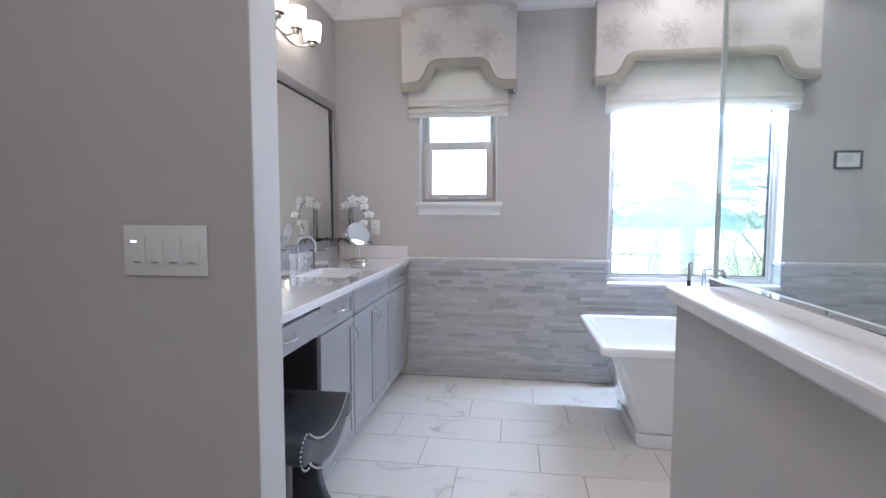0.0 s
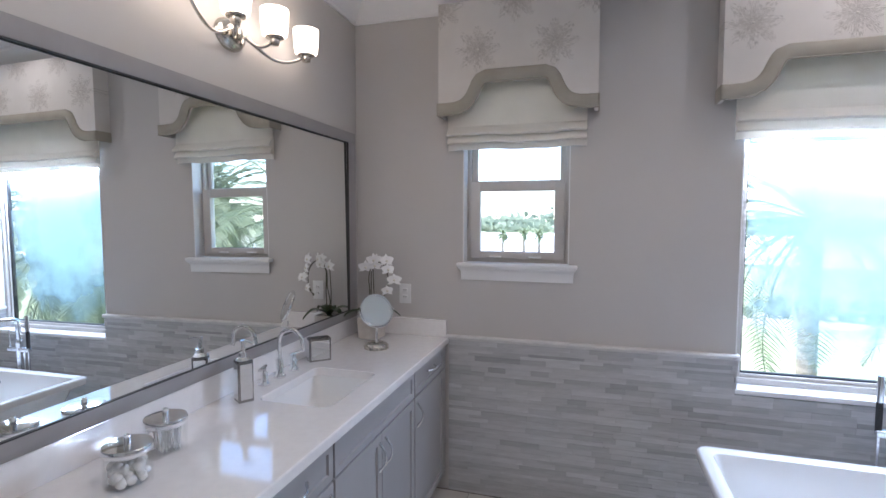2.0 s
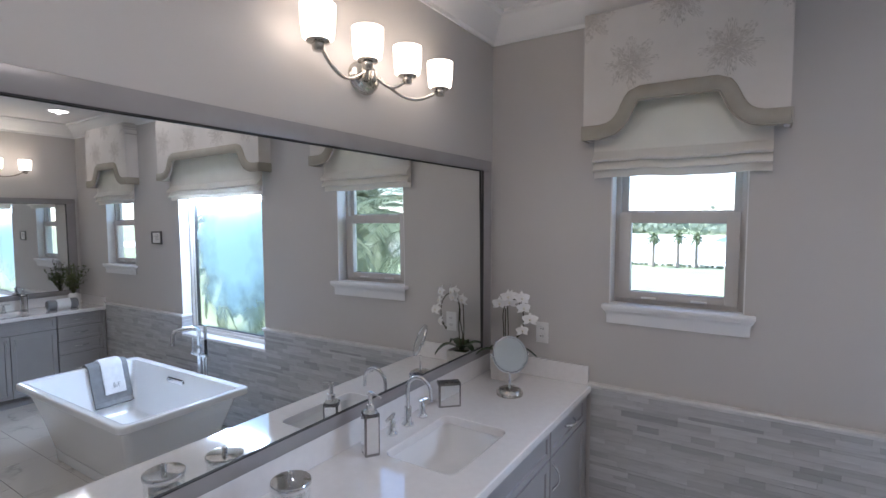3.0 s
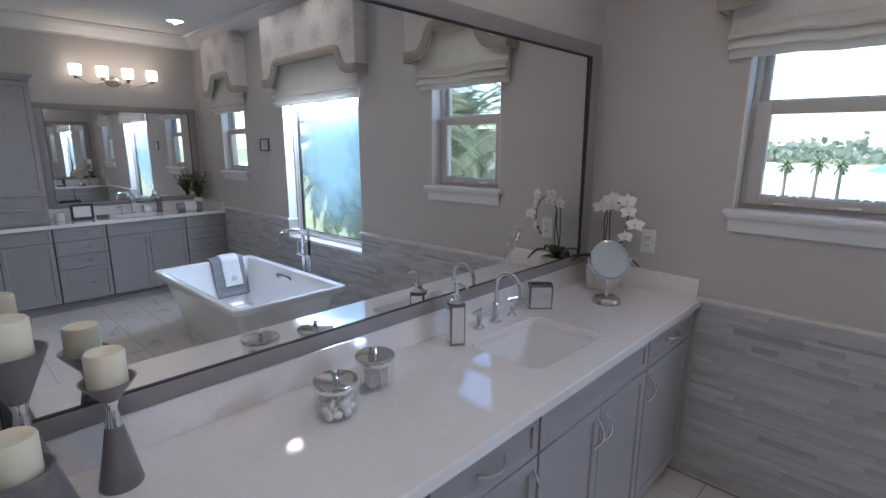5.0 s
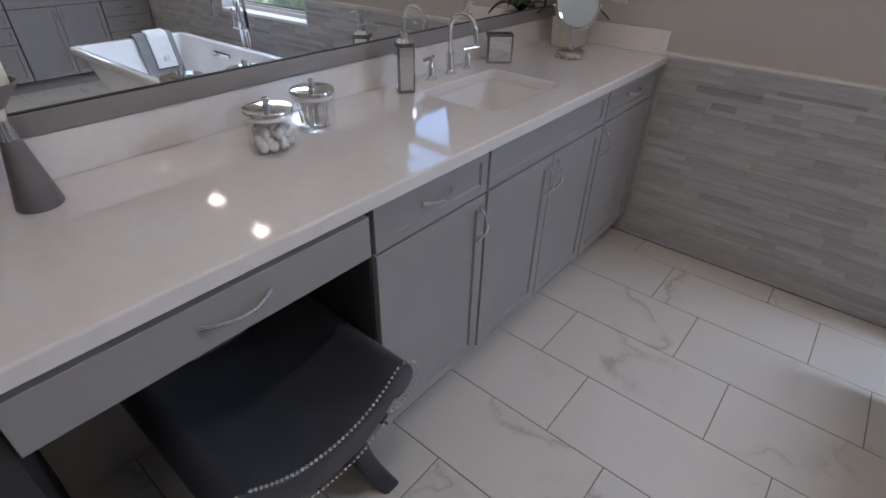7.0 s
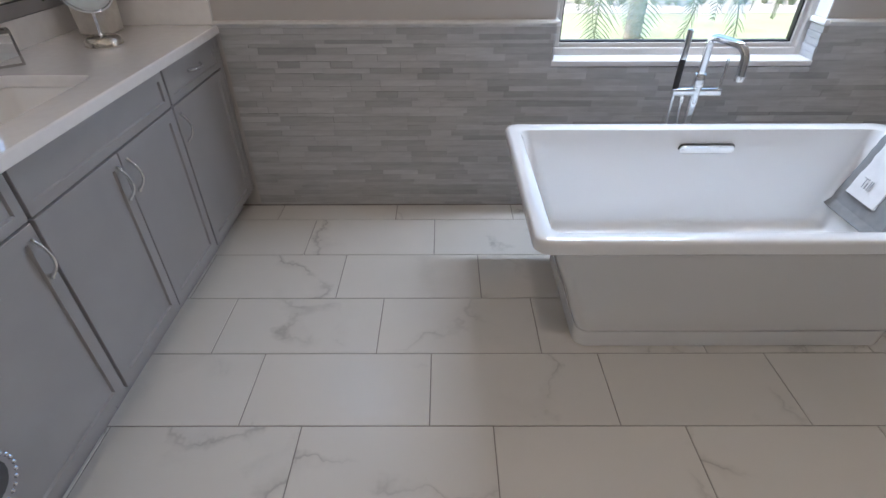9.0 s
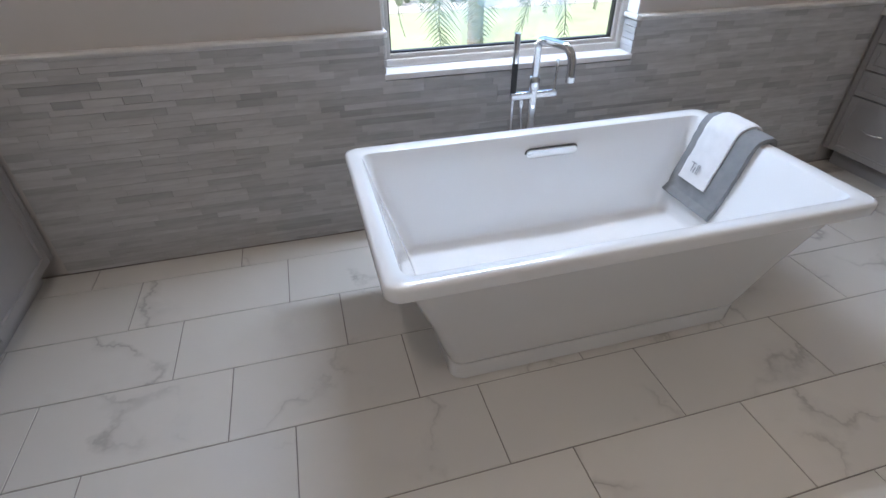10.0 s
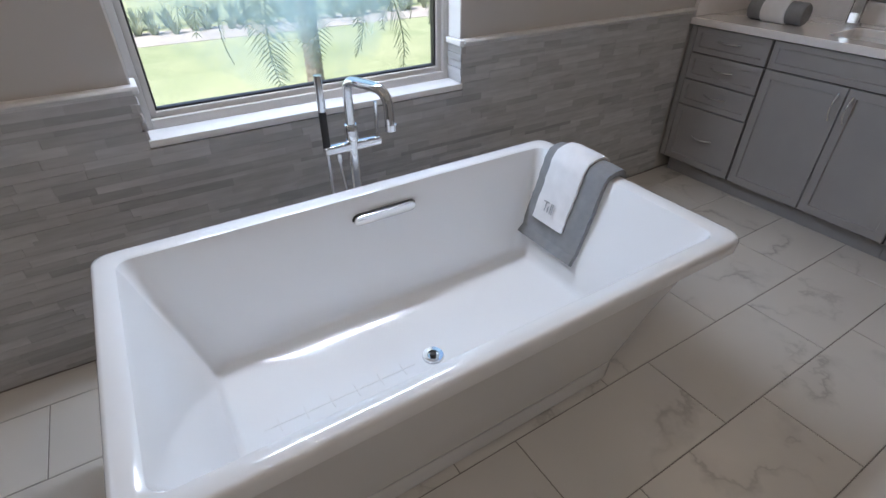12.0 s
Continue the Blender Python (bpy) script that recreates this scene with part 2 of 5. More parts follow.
def rounded(x0, x1, y0, y1, r, n=5):
    """Corner points of a rounded rectangle, counter-clockwise."""
    out = []
    for cx, cy, a in ((x1 - r, y1 - r, 0), (x0 + r, y1 - r, 90), (x0 + r, y0 + r, 180), (x1 - r, y0 + r, 270)):
        out += [(cx + r * math.cos(radians(a + 90 * i / n)), cy + r * math.sin(radians(a + 90 * i / n))) for i in range(n + 1)]
    return out


def loft(rings, bm=None, cap_first=False, cap_last=False):
    """Skin between rings of equally many points."""
    bm = bm or bmesh.new()
    vs = [[bm.verts.new(p) for p in ring] for ring in rings]
    n = len(vs[0])
    for a, b in zip(vs, vs[1:]):
        for i in range(n):
            bm.faces.new((a[i], a[(i + 1) % n], b[(i + 1) % n], b[i]))
    if cap_first:
        bm.faces.new(vs[0][::-1])
    if cap_last:
        bm.faces.new(vs[-1])
    return bm


# ---- walls, ceiling ----
WINDOWS = [(-0.66, -0.07, 1.335, 2.35), (0.743, 1.93, 0.745, 2.35), (2.74, 3.33, 1.335, 2.35)]


def north_wall():
    """The window wall, 0.16 thick, with three openings through it."""
    bm = bmesh.new()
    xs = [XW - 0.15] + [v for w in WINDOWS for v in w[:2]] + [XE + 0.15]
    for i in range(0, len(xs), 2):
        box(xs[i], xs[i + 1], YN, YN + 0.16, -0.25, ZC + 0.1, bm=bm)
    for x0, x1, z0, z1 in WINDOWS:
        box(x0, x1, YN, YN + 0.16, -0.25, z0, bm=bm)
        box(x0, x1, YN, YN + 0.16, z1, ZC + 0.1, bm=bm)
    return setting("wall_north", bm, PAINT, "greige painted wall with three windows above grey stone tiles", "wall")


wall_north = north_wall()
setting("wall_west", box(XW - 0.15, XW, YS - 0.15, YN, -0.25, ZC + 0.1), PAINT, "greige painted wall behind the long vanity", "wall")
setting("wall_east", box(XE, XE + 0.15, YS - 0.15, YN, -0.25, ZC + 0.1), PAINT, "greige painted wall behind the second vanity", "wall")
setting("wall_south", box(XW, XE, YS - 0.15, YS, -0.25, ZC + 0.1), PAINT, "plain greige painted wall", "wall")
setting("ceiling", box(XW, XE, YS, YN, ZC, ZC + 0.1), CEIL, "flat white painted ceiling", "ceiling")
setting("wall_partition", box(XW, -0.535, 1.062, 1.195, 0.0, ZC, 0.004), PAINT, "greige wall end beside the entry to the bath", "wall")


def crown(name, run, inward):
    """A stepped and coved crown moulding along the wall's top."""
    prof = [(0, 0), (0.012, 0), (0.014, 0.018), (0.03, 0.03), (0.045, 0.052), (0.068, 0.08), (0.09, 0.10), (0.098, 0.118), (0.125, 0.122), (0.125, 0.139), (0, 0.139)]
    (ax, ay), (bx, by) = run
    ix, iy = inward
    d = Vector((bx - ax, by - ay, 0))
    bm = extrude(prof, 1.0, lambda a, b, c: (ax + d.x * c + ix * a, ay + d.y * c + iy * a, ZC - 0.14 + b))
    setting(name, bm, WHITE, "white stepped crown moulding below the ceiling", "moulding", 30)


crown("trim_crown_north", ((XW, YN), (XE, YN)), (0, -1))
crown("trim_crown_west", ((XW, 1.195), (XW, YN)), (1, 0))
crown("trim_crown_east", ((XE, YS), (XE, YN)), (-1, 0))


def chair_rail(name, x0, x1):
    prof = [(0, 0), (0.018, 0.0), (0.022, 0.008), (0.03, 0.012), (0.034, 0.019), (0.03, 0.026), (0, 0.028)]
    bm = extrude(prof, x1 - x0, lambda a, b, c: (x0 + c, YN - a, 0.902 + b))
    setting(name, bm, mottled(name + "_stone", (0.62, 0.61, 0.60), (0.72, 0.71, 0.70), 0.35, 14, 200, 0.05), "pale marble pencil rail above the stone tiles", "chair rail", 30)


chair_rail("trim_rail_west", -0.755, 0.745)
chair_rail("trim_rail_east", 1.93, 3.40)

# half wall of the shower, its cap and the glass on it
setting("wall_half", box(0.435, 0.60, YS, 1.185, 0.0, 1.068, 0.003), PAINT, "greige half wall beside the shower", "half wall")
setting("trim_half_wall_cap", box(0.413, 0.622, YS, 1.207, 1.068, 1.10, 0.006), HONED, "white honed stone cap on the shower half wall", "wall cap")


def shower_panel():
    root = empty("shower_glass", (0.513, 0.05, 1.10), "frameless clear shower glass standing on the half wall", "shower screen")
    part("pane", box(0.509, 0.517, YS, 1.172, 1.112, 2.42, 0.001), SHOWERGLASS, root)
    bm = box(0.500, 0.526, YS, 1.175, 1.10, 1.125, 0.002)
    part("channel", bm, CHROME, root, "polished chrome channel")
    part("edge_strip", box(0.508, 0.518, 1.170, 1.178, 1.12, 2.42, 0.002), mat("edge_seal", (0.72, 0.76, 0.75), 0.12), root, "slim clear edge seal")


shower_panel()


# ---- windows ----
def shut(ob):
    ob.visible_shadow = False
    return ob


def small_window(name, x0, x1, z0, z1):
    """A single-hung window: outer frame, upper pane, lower sash in front, latches, wooden stool and apron."""
    root = empty(name, ((x0 + x1) / 2, YN + 0.1, z0), "single-hung window with an almond frame and white sill", "window", "", "structure")
    y = YN + 0.085
    mid = 1.775
    bm = bmesh.new()
    box(x0, x0 + 0.03, y, YN + 0.15, z0, z1, 0.003, bm=bm)
    box(x1 - 0.03, x1, y, YN + 0.15, z0, z1, 0.003, bm=bm)
    box(x0 + 0.03, x1 - 0.03, y, YN + 0.15, z0, z0 + 0.04, 0.003, bm=bm)
    box(x0 + 0.03, x1 - 0.03, y, YN + 0.15, z1 - 0.03, z1, 0.003, bm=bm)
    part("window_frame", bm, ALU, root, "", 30)
    bm = bmesh.new()
    for a, b, c, d in ((x0 + 0.03, x0 + 0.085, z0 + 0.04, mid + 0.035), (x1 - 0.085, x1 - 0.03, z0 + 0.04, mid + 0.035), (x0 + 0.085, x1 - 0.085, z0 + 0.04, z0 + 0.078), (x0 + 0.085, x1 - 0.085, mid - 0.018, mid + 0.035)):
        box(a, b, y - 0.022, y + 0.02, c, d, 0.003, bm=bm)
    sash = part("lower_sash", bm, ALU, root, "", 30)
    part("gasket", box(x0 + 0.083, x1 - 0.083, y + 0.001, y + 0.004, z0 + 0.076, z0 + 0.08), BLACK, sash)
    shut(part("pane", box(x0 + 0.083, x1 - 0.083, y - 0.004, y, z0 + 0.076, mid - 0.016), GLASS, sash))
    bm = bmesh.new()
    for a, b, c, d in ((x0 + 0.03, x0 + 0.06, mid, z1 - 0.03), (x1 - 0.06, x1 - 0.03, mid, z1 - 0.03), (x0 + 0.06, x1 - 0.06, mid, mid + 0.045), (x0 + 0.06, x1 - 0.06, z1 - 0.06, z1 - 0.03)):
        box(a, b, y + 0.026, y + 0.056, c, d, 0.003, bm=bm)
    up = part("upper_sash", bm, ALU, root, "", 30)
    shut(part("pane", box(x0 + 0.058, x1 - 0.058, y + 0.038, y + 0.042, mid + 0.04, z1 - 0.058), GLASS, up))
    for f in (0.3, 0.68):
        xm = x0 + f * (x1 - x0)
        part("lift_latch", box(xm - 0.035, xm + 0.035, y - 0.034, y - 0.02, z0 + 0.044, z0 + 0.054, 0.003), PLASTIC, root, "white plastic lift latch")
    for f in (0.26, 0.74):
        xm = x0 + f * (x1 - x0)
        part("sash_lock", tube(arc((xm, y - 0.004, mid + 0.039), (1, 0, 0), (0, 0.45, 0), 0.036, 10, 170, 8), 0.005, 6), PLASTIC, root, "white sash lock", 60)
    # stool with a rounded nose, over a moulded apron
    part("window_sill", box(x0 - 0.028, x1 + 0.045, YN - 0.045, y, z0 - 0.005, z0 + 0.017, 0.006, 3), WHITE, root, "white painted sill", 40)
    a0, a1 = x0 - 0.022, x1 + 0.04
    prof = [(0, 0), (0.014, 0.0), (0.016, 0.055), (0.024, 0.07), (0.036, 0.08), (0.038, 0.09), (0, 0.09)]
    bm = bmesh.new()
    lo = [bm.verts.new((a0 + 0.024 - p * 0.6, YN - p, z0 - 0.005 - 0.075 + q * 0.83)) for p, q in prof]
    hi = [bm.verts.new((a1 - 0.024 + p * 0.6, YN - p, z0 - 0.005 - 0.075 + q * 0.83)) for p, q in prof]
    bm.faces.new(lo)
    bm.faces.new(hi[::-1])
    for i in range(len(prof)):
        j = (i + 1) % len(prof)
        bm.faces.new((lo[i], hi[i], hi[j], lo[j]))
    part("apron", bm, WHITE, root, "white moulded apron", 40)
    # white returns of the opening
    bm = bmesh.new()
    box(x0, x0 + 0.006, YN + 0.001, y - 0.001, z0 + 0.018, z1, bm=bm)
    box(x1 - 0.006, x1, YN + 0.001, y - 0.001, z0 + 0.018, z1, bm=bm)
    part("jamb_lining", bm, WHITE, root)


def big_window(name, x0, x1, z0, z1):
    root = empty(name, ((x0 + x1) / 2, YN + 0.1, z0), "large fixed window above the bathtub, partly fogged", "window", "", "structure")
    y = YN + 0.085
    for nm, m, i0, i1, ya, yb in (("window_frame", ALU, 0.0, 0.030, y, YN + 0.15), ("glazing_bead", ALU, 0.030, 0.050, y + 0.018, y + 0.06), ("gasket", BLACK, 0.050, 0.057, y + 0.03, y + 0.06)):
        bm = bmesh.new()
        zb = z0 + 0.012
        box(x0 + i0, x0 + i1, ya, yb, zb + i0, z1 - i0, 0.002, bm=bm)
        box(x1 - i1, x1 - i0, ya, yb, zb + i0, z1 - i0, 0.002, bm=bm)
        box(x0 + i1, x1 - i1, ya, yb, zb + i0, zb + i1, 0.002, bm=bm)
        box(x0 + i1, x1 - i1, ya, yb, z1 - i1, z1 - i0, 0.002, bm=bm)
        part(nm, bm, m, root, "", 30)
    shut(part("pane", box(x0 + 0.055, x1 - 0.055, y + 0.045, y + 0.05, z0 + 0.067, z1 - 0.055), GLASS, root))
    film = bmesh.new()
    bmesh.ops.create_grid(film, x_segments=1, y_segments=1, size=0.5, matrix=Matrix.Translation(((x0 + x1) / 2, y + 0.043, (z0 + z1) / 2 - 0.1)) @ pose(0, 0, 0, 90) @ Matrix.Diagonal((x1 - x0 - 0.13, z1 - z0 - 0.36, 1, 1)))
    shut(part("condensation", film, fogged(), root, "bluish condensation on the pane"))
    part("window_sill", box(x0, x1, YT - 0.004, y + 0.001, z0 - 0.012, z0 + 0.012, 0.003), WHITE, root, "white stone sill", 40)
    bm = bmesh.new()
    box(x0, x0 + 0.006, YN - 0.002, y - 0.001, 0.93, z1, bm=bm)
    box(x1 - 0.006, x1, YN - 0.002, y - 0.001, 0.93, z1, bm=bm)
    part("jamb_lining", bm, WHITE, root)
    bm = bmesh.new()
    for xa, xb in ((x0, x0 + 0.02), (x1 - 0.02, x1)):
        box(xa, xb, YT - 0.01, y - 0.001, 0.905, 0.928, 0.004, bm=bm)
    part("rail_return", bm, WHITE, root, "white rail return in the opening", 40)
    bm = bmesh.new()
    for k in range(5):
        za = z0 + 0.014 + k * 0.0285
        for xa, xb in ((x0, x0 + 0.007 + 0.003 * (k % 2)), (x1 - 0.007 - 0.003 * (k % 2), x1)):
            box(xa, xb, YT, y - 0.001, za, za + 0.0265, bm=bm)
    part("jamb_tiles", bm, STRIPS, root, "grey stone strips in the opening")


def fogged():
    """A breath of condensation: densest in the middle, uneven, clear towards the edges."""
    m = bpy.data.materials.new("condensation")
    m.use_nodes = True
    t = m.node_tree
    t.nodes.remove(t.nodes["Principled BSDF"])
    tc = t.nodes.new("ShaderNodeTexCoord")
    dist = t.nodes.new("ShaderNodeVectorMath")
    dist.operation = "DISTANCE"
    link(m, tc.outputs["Generated"], dist.inputs[0])
    dist.inputs[1].default_value = (0.48, 0.52, 0.62)
    n = node(m, "ShaderNodeTexNoise", Scale=5.0, Detail=5.0)
    link(m, tc.outputs["Object"], n.inputs["Vector"])
    add = t.nodes.new("ShaderNodeMath")
    add.operation = "MULTIPLY_ADD"
    add.inputs[1].default_value = 0.45
    link(m, n.outputs["Fac"], add.inputs[0])
    link(m, dist.outputs["Value"], add.inputs[2])
    r = ramp(m, add.outputs[0], [(0.45, (0.85, 0.85, 0.85)), (0.62, (0.58, 0.58, 0.58)), (0.84, (0.0, 0.0, 0.0))])
    clear = node(m, "ShaderNodeBsdfTransparent")
    fog = node(m, "ShaderNodeBsdfTranslucent", Color=(0.58, 0.79, 0.92, 1))
    mix = t.nodes.new("ShaderNodeMixShader")
    link(m, r.outputs[0], mix.inputs[0])
    link(m, clear.outputs[0], mix.inputs[1])
    link(m, fog.outputs[0], mix.inputs[2])
    link(m, mix.outputs[0], t.nodes["Material Output"].inputs["Surface"])
    return m


small_window("window_1", *WINDOWS[0])
big_window("window_2", *WINDOWS[1])
small_window("window_3", *WINDOWS[2])


# ---- valances and shades ----
def valance_outline(x0, x1, shoulder, rise):
    """The lower edge of a cornice: flat ears, an ogee up to a flat arch, mirrored."""
    pts = []
    zb = 2.165
    pts.append((x0, zb))
    pts.append((x0 + 0.05, zb))
    xa, xb = x0 + 0.05, x0 + shoulder
    knots = ((0, 0), (0.22, 0.015), (0.42, 0.08), (0.58, 0.2), (0.7, 0.36), (0.79, 0.54), (0.86, 0.74), (0.915, 0.9), (0.955, 0.975), (1.0, 1.0))
    for f, g in knots[1:]:
        pts.append((xa + (xb - xa) * f, zb + rise * g))
    return pts + [(x0 + x1 - a, b) for a, b in reversed(pts)]


def valance(x0, x1, shoulder, label):
    root = empty("valance", ((x0 + x1) / 2, YN, 2.165), label, "valance", "valances over the windows")
    yf, top, rise = 3.667, 2.755, 0.163
    low = valance_outline(x0, x1, shoulder, rise)
    outline = low + [(x1, top), (x0, top)]
    bm = extrude(outline, 0.018, lambda a, b, c: (a, yf + c, b))
    part("face_board", bm, CORNICE, root, "ivory linen with grey starburst embroidery")
    for xa in (x0, x1 - 0.018):
        part("return", box(xa, xa + 0.018, yf + 0.018, YN - 0.001, 2.165, top), CORNICE, root)
    part("top_board", box(x0 + 0.018, x1 - 0.018, yf + 0.018, YN - 0.001, top - 0.02, top), LINEN, root)
    # padded trim band that follows the lower edge
    w = 0.064
    bm = bmesh.new()
    rings = []
    n = len(low)
    for i, (a, b) in enumerate(low):
        pa, pb = low[max(i - 1, 0)], low[min(i + 1, n - 1)]
        d = Vector((pb[0] - pa[0], pb[1] - pa[1])).normalized()
        nx, nz = -d.y, d.x
        if i in (0, n - 1):
            nx, nz = 0, 1
        rings.append([(a + nx * w * s, yf - h, b + nz * w * s) for s, h in ((-0.02, -0.004), (-0.04, 0.006), (0.12, 0.013), (0.5, 0.016), (0.88, 0.013), (1.0, 0.004), (1.0, -0.004))])
    loft(rings, bm, True, True)
    part("trim_band", bm, TAUPE, root, "padded taupe trim band", 50)
    part("cord", tube([(a, yf - 0.007, b - 0.003) for a, b in low], 0.0042, 8), TAUPE, root, "thin cord below the trim", 60)
    for xa in (x0 - 0.008, x1):
        part("trim_return", box(xa, xa + 0.008, yf - 0.012, YN - 0.001, 2.16, 2.165 + w, 0.003), TAUPE, root)
    # tufted buttons in the stars
    k = 0
    for cx, cz in STARS[(round(x0, 2))]:
        part("button", lathe([(0, 0.006), (0.005, 0.004), (0.007, 0.0)], (0, 0, 0), 10), LINEN, root, local=True).matrix_local = Matrix.Translation(Vector((cx, yf, cz)) - origin(root)) @ pose(0, 0, 0, 90)
    return root


def star_cloth():
    """Ivory linen with starbursts of fine grey strokes, set out on a grid."""
    m = mottled("starburst_linen", (0.66, 0.63, 0.60), (0.71, 0.68, 0.65), 0.85, 7, 500, 0.25)
    t = m.node_tree
    tc = t.nodes.new("ShaderNodeTexCoord")
    sep = t.nodes.new("ShaderNodeSeparateXYZ")
    link(m, tc.outputs["Object"], sep.inputs[0])

    def op(kind, a, b=None):
        n = t.nodes.new("ShaderNodeMath")
        n.operation = kind
        for i, v in enumerate((a, b)):
            if v is None:
                continue
            if isinstance(v, (int, float)):
                n.inputs[i].default_value = v
            else:
                link(m, v, n.inputs[i])
        return n.outputs[0]
    px, pz = 0.40, 0.24
    # row by row the stars stand half a pitch aside
    row = op("FLOOR", op("DIVIDE", op("ADD", sep.outputs["Z"], -0.215), pz))
    shift = op("MULTIPLY", op("FLOORED_MODULO", row, 2.0), px / 2)
    u = op("SUBTRACT", op("FLOORED_MODULO", op("ADD", sep.outputs["X"], shift), px), px / 2)
    v = op("SUBTRACT", op("FLOORED_MODULO", op("ADD", sep.outputs["Z"], -0.215), pz), pz / 2)
    rr = op("SQRT", op("ADD", op("MULTIPLY", u, u), op("MULTIPLY", v, v)))
    ang = op("ARCTAN2", v, u)
    cmb = t.nodes.new("ShaderNodeCombineXYZ")
    link(m, op("MULTIPLY", ang, 20.0), cmb.inputs[0])
    link(m, op("MULTIPLY", rr, 30.0), cmb.inputs[1])
    nz = node(m, "ShaderNodeTexNoise", Scale=1.6, Detail=2.0)
    link(m, cmb.outputs[0], nz.inputs["Vector"])
    lobe = op("ADD", 0.108, op("MULTIPLY", op("COSINE", op("MULTIPLY", ang, 8.0)), 0.022))
    fade = op("SUBTRACT", 1.0, op("DIVIDE", rr, lobe))
    stroke = op("GREATER_THAN", op("ADD", nz.outputs["Fac"], op("MULTIPLY", fade, 0.16)), 0.585)
    fac = op("MULTIPLY", op("MULTIPLY", op("MULTIPLY", stroke, op("GREATER_THAN", fade, 0.0)), op("GREATER_THAN", row, -0.5)), 0.62)
    base = [l.from_socket for l in t.links if l.to_socket == bsdf(m).inputs["Base Color"]][0]
    mx = t.nodes.new("ShaderNodeMix")
    mx.data_type = "RGBA"
    link(m, fac, mx.inputs["Factor"])
    link(m, base, mx.inputs[6])
    mx.inputs[7].default_value = (0.30, 0.275, 0.25, 1)
    link(m, mx.outputs[2], bsdf(m).inputs["Base Color"])
    return m


CORNICE = star_cloth()
VAL = [(-0.772, 0.064, 0.262), (0.618, 2.052, 0.265), (2.61, 3.446, 0.262)]
STARS = {}
for va, vb, _ in VAL:
    c = (va + vb) / 2
    STARS[round(va, 2)] = [(c + k * 0.40 - 0.20, 2.50) for k in range(-4, 5) if va + 0.05 < c + k * 0.40 - 0.20 < vb - 0.05]


def roman_shade(x0, x1, label):
    """A folded shade below the valance: soft stacked folds."""
    root = empty("roman_shade", ((x0 + x1) / 2, YN, 2.0), label, "window shade", "roman shades")
    pieces = (("panel", [(3.742, 2.45), (3.742, 2.13), (3.756, 2.13), (3.756, 2.45)]),
              ("upper_fold", [(3.742, 2.13), (3.73, 2.112), (3.712, 2.095), (3.706, 2.084), (3.71, 2.077), (3.718, 2.074), (3.742, 2.082), (3.7555, 2.082), (3.7555, 2.13)]),
              ("lower_fold", [(3.748, 2.0815), (3.73, 2.06), (3.721, 2.046), (3.718, 2.037), (3.724, 2.032), (3.7555, 2.034), (3.7555, 2.0815)]),
              ("hem", [(3.747, 2.0335), (3.75, 2.0), (3.7555, 2.0), (3.7555, 2.0335)]))
    for nm, prof in pieces:
        n = 24
        rings = []
        for i in range(n + 1):
            f = i / n
            sag = 0.0035 * math.sin(f * 9 + x0) + 0.002 * math.sin(f * 23)
            rings.append([(x0 + (x1 - x0) * f, a, b - 0.018 + (sag if b < 2.12 else 0)) for a, b in prof])
        part(nm, loft(rings, None, True, True), SHADE, root, "", 50)


valance(*VAL[0], "ivory embroidered cornice valance with taupe trim above a small window")
valance(*VAL[1], "wide ivory embroidered cornice valance with taupe trim above the tub window")
valance(*VAL[2], "ivory embroidered cornice valance with taupe trim above a small window")
roman_shade(-0.738, 0.012, "folded ivory roman shade raised over a small window")
roman_shade(0.70, 1.985, "folded wide ivory roman shade raised over the tub window")
roman_shade(2.66, 3.41, "folded ivory roman shade raised over a small window")


# ---- vanity cabinets ----
def pull(name, c, along, out, parent, span=0.096):
    """An arched chrome pull: two feet and a bowed bar."""
    c, a, o = Vector(c), Vector(along), Vector(out)
    pts = [c - a * (span / 2 + 0.012) + o * 0.002]
    n = 12
    for i in range(n + 1):
        f = i / n
        pts.append(c + a * span * (f - 0.5) * 1.06 + o * (0.006 + 0.026 * math.sin(math.pi * f) ** 0.8))
    pts.append(c + a * (span / 2 + 0.012) + o * 0.002)
    rad = [0.0065] + [0.0058 - 0.0016 * math.sin(math.pi * i / n) for i in range(n + 1)] + [0.0065]
    return part(name, tube(pts, rad, 10), CHROME, parent, "arched polished chrome pull", 60)


def front(name, face, out, y0, y1, z0, z1, parent, rail=0.055, flat=False):
    """A shaker front: a rail-and-stile frame with a sunk panel; flat: a plain slab. face: x of its outer face; out: +1 or -1."""
    th = 0.019
    xa, xb = sorted((face, face - out * th))
    bm = box(xa, xb, y0, y1, z0, z1)
    bm.faces.ensure_lookup_table()
    if not flat:
        f = max((f for f in bm.faces), key=lambda f: f.calc_center_median().x * out)
        bmesh.ops.inset_region(bm, faces=[f], thickness=rail, depth=0)
        bmesh.ops.inset_region(bm, faces=[f], thickness=0.004, depth=-0.008)
    outer = [e for e in bm.edges if all(abs(abs(v.co.y - (y0 + y1) / 2) - (y1 - y0) / 2) < 1e-5 or abs(abs(v.co.z - (z0 + z1) / 2) - (z1 - z0) / 2) < 1e-5 for v in e.verts) and all(abs(v.co.x - face) < 1e-5 for v in e.verts)]
    bmesh.ops.bevel(bm, geom=outer, offset=0.0015, segments=1, affect="EDGES")
    return part(name, bm, CABINET, parent)


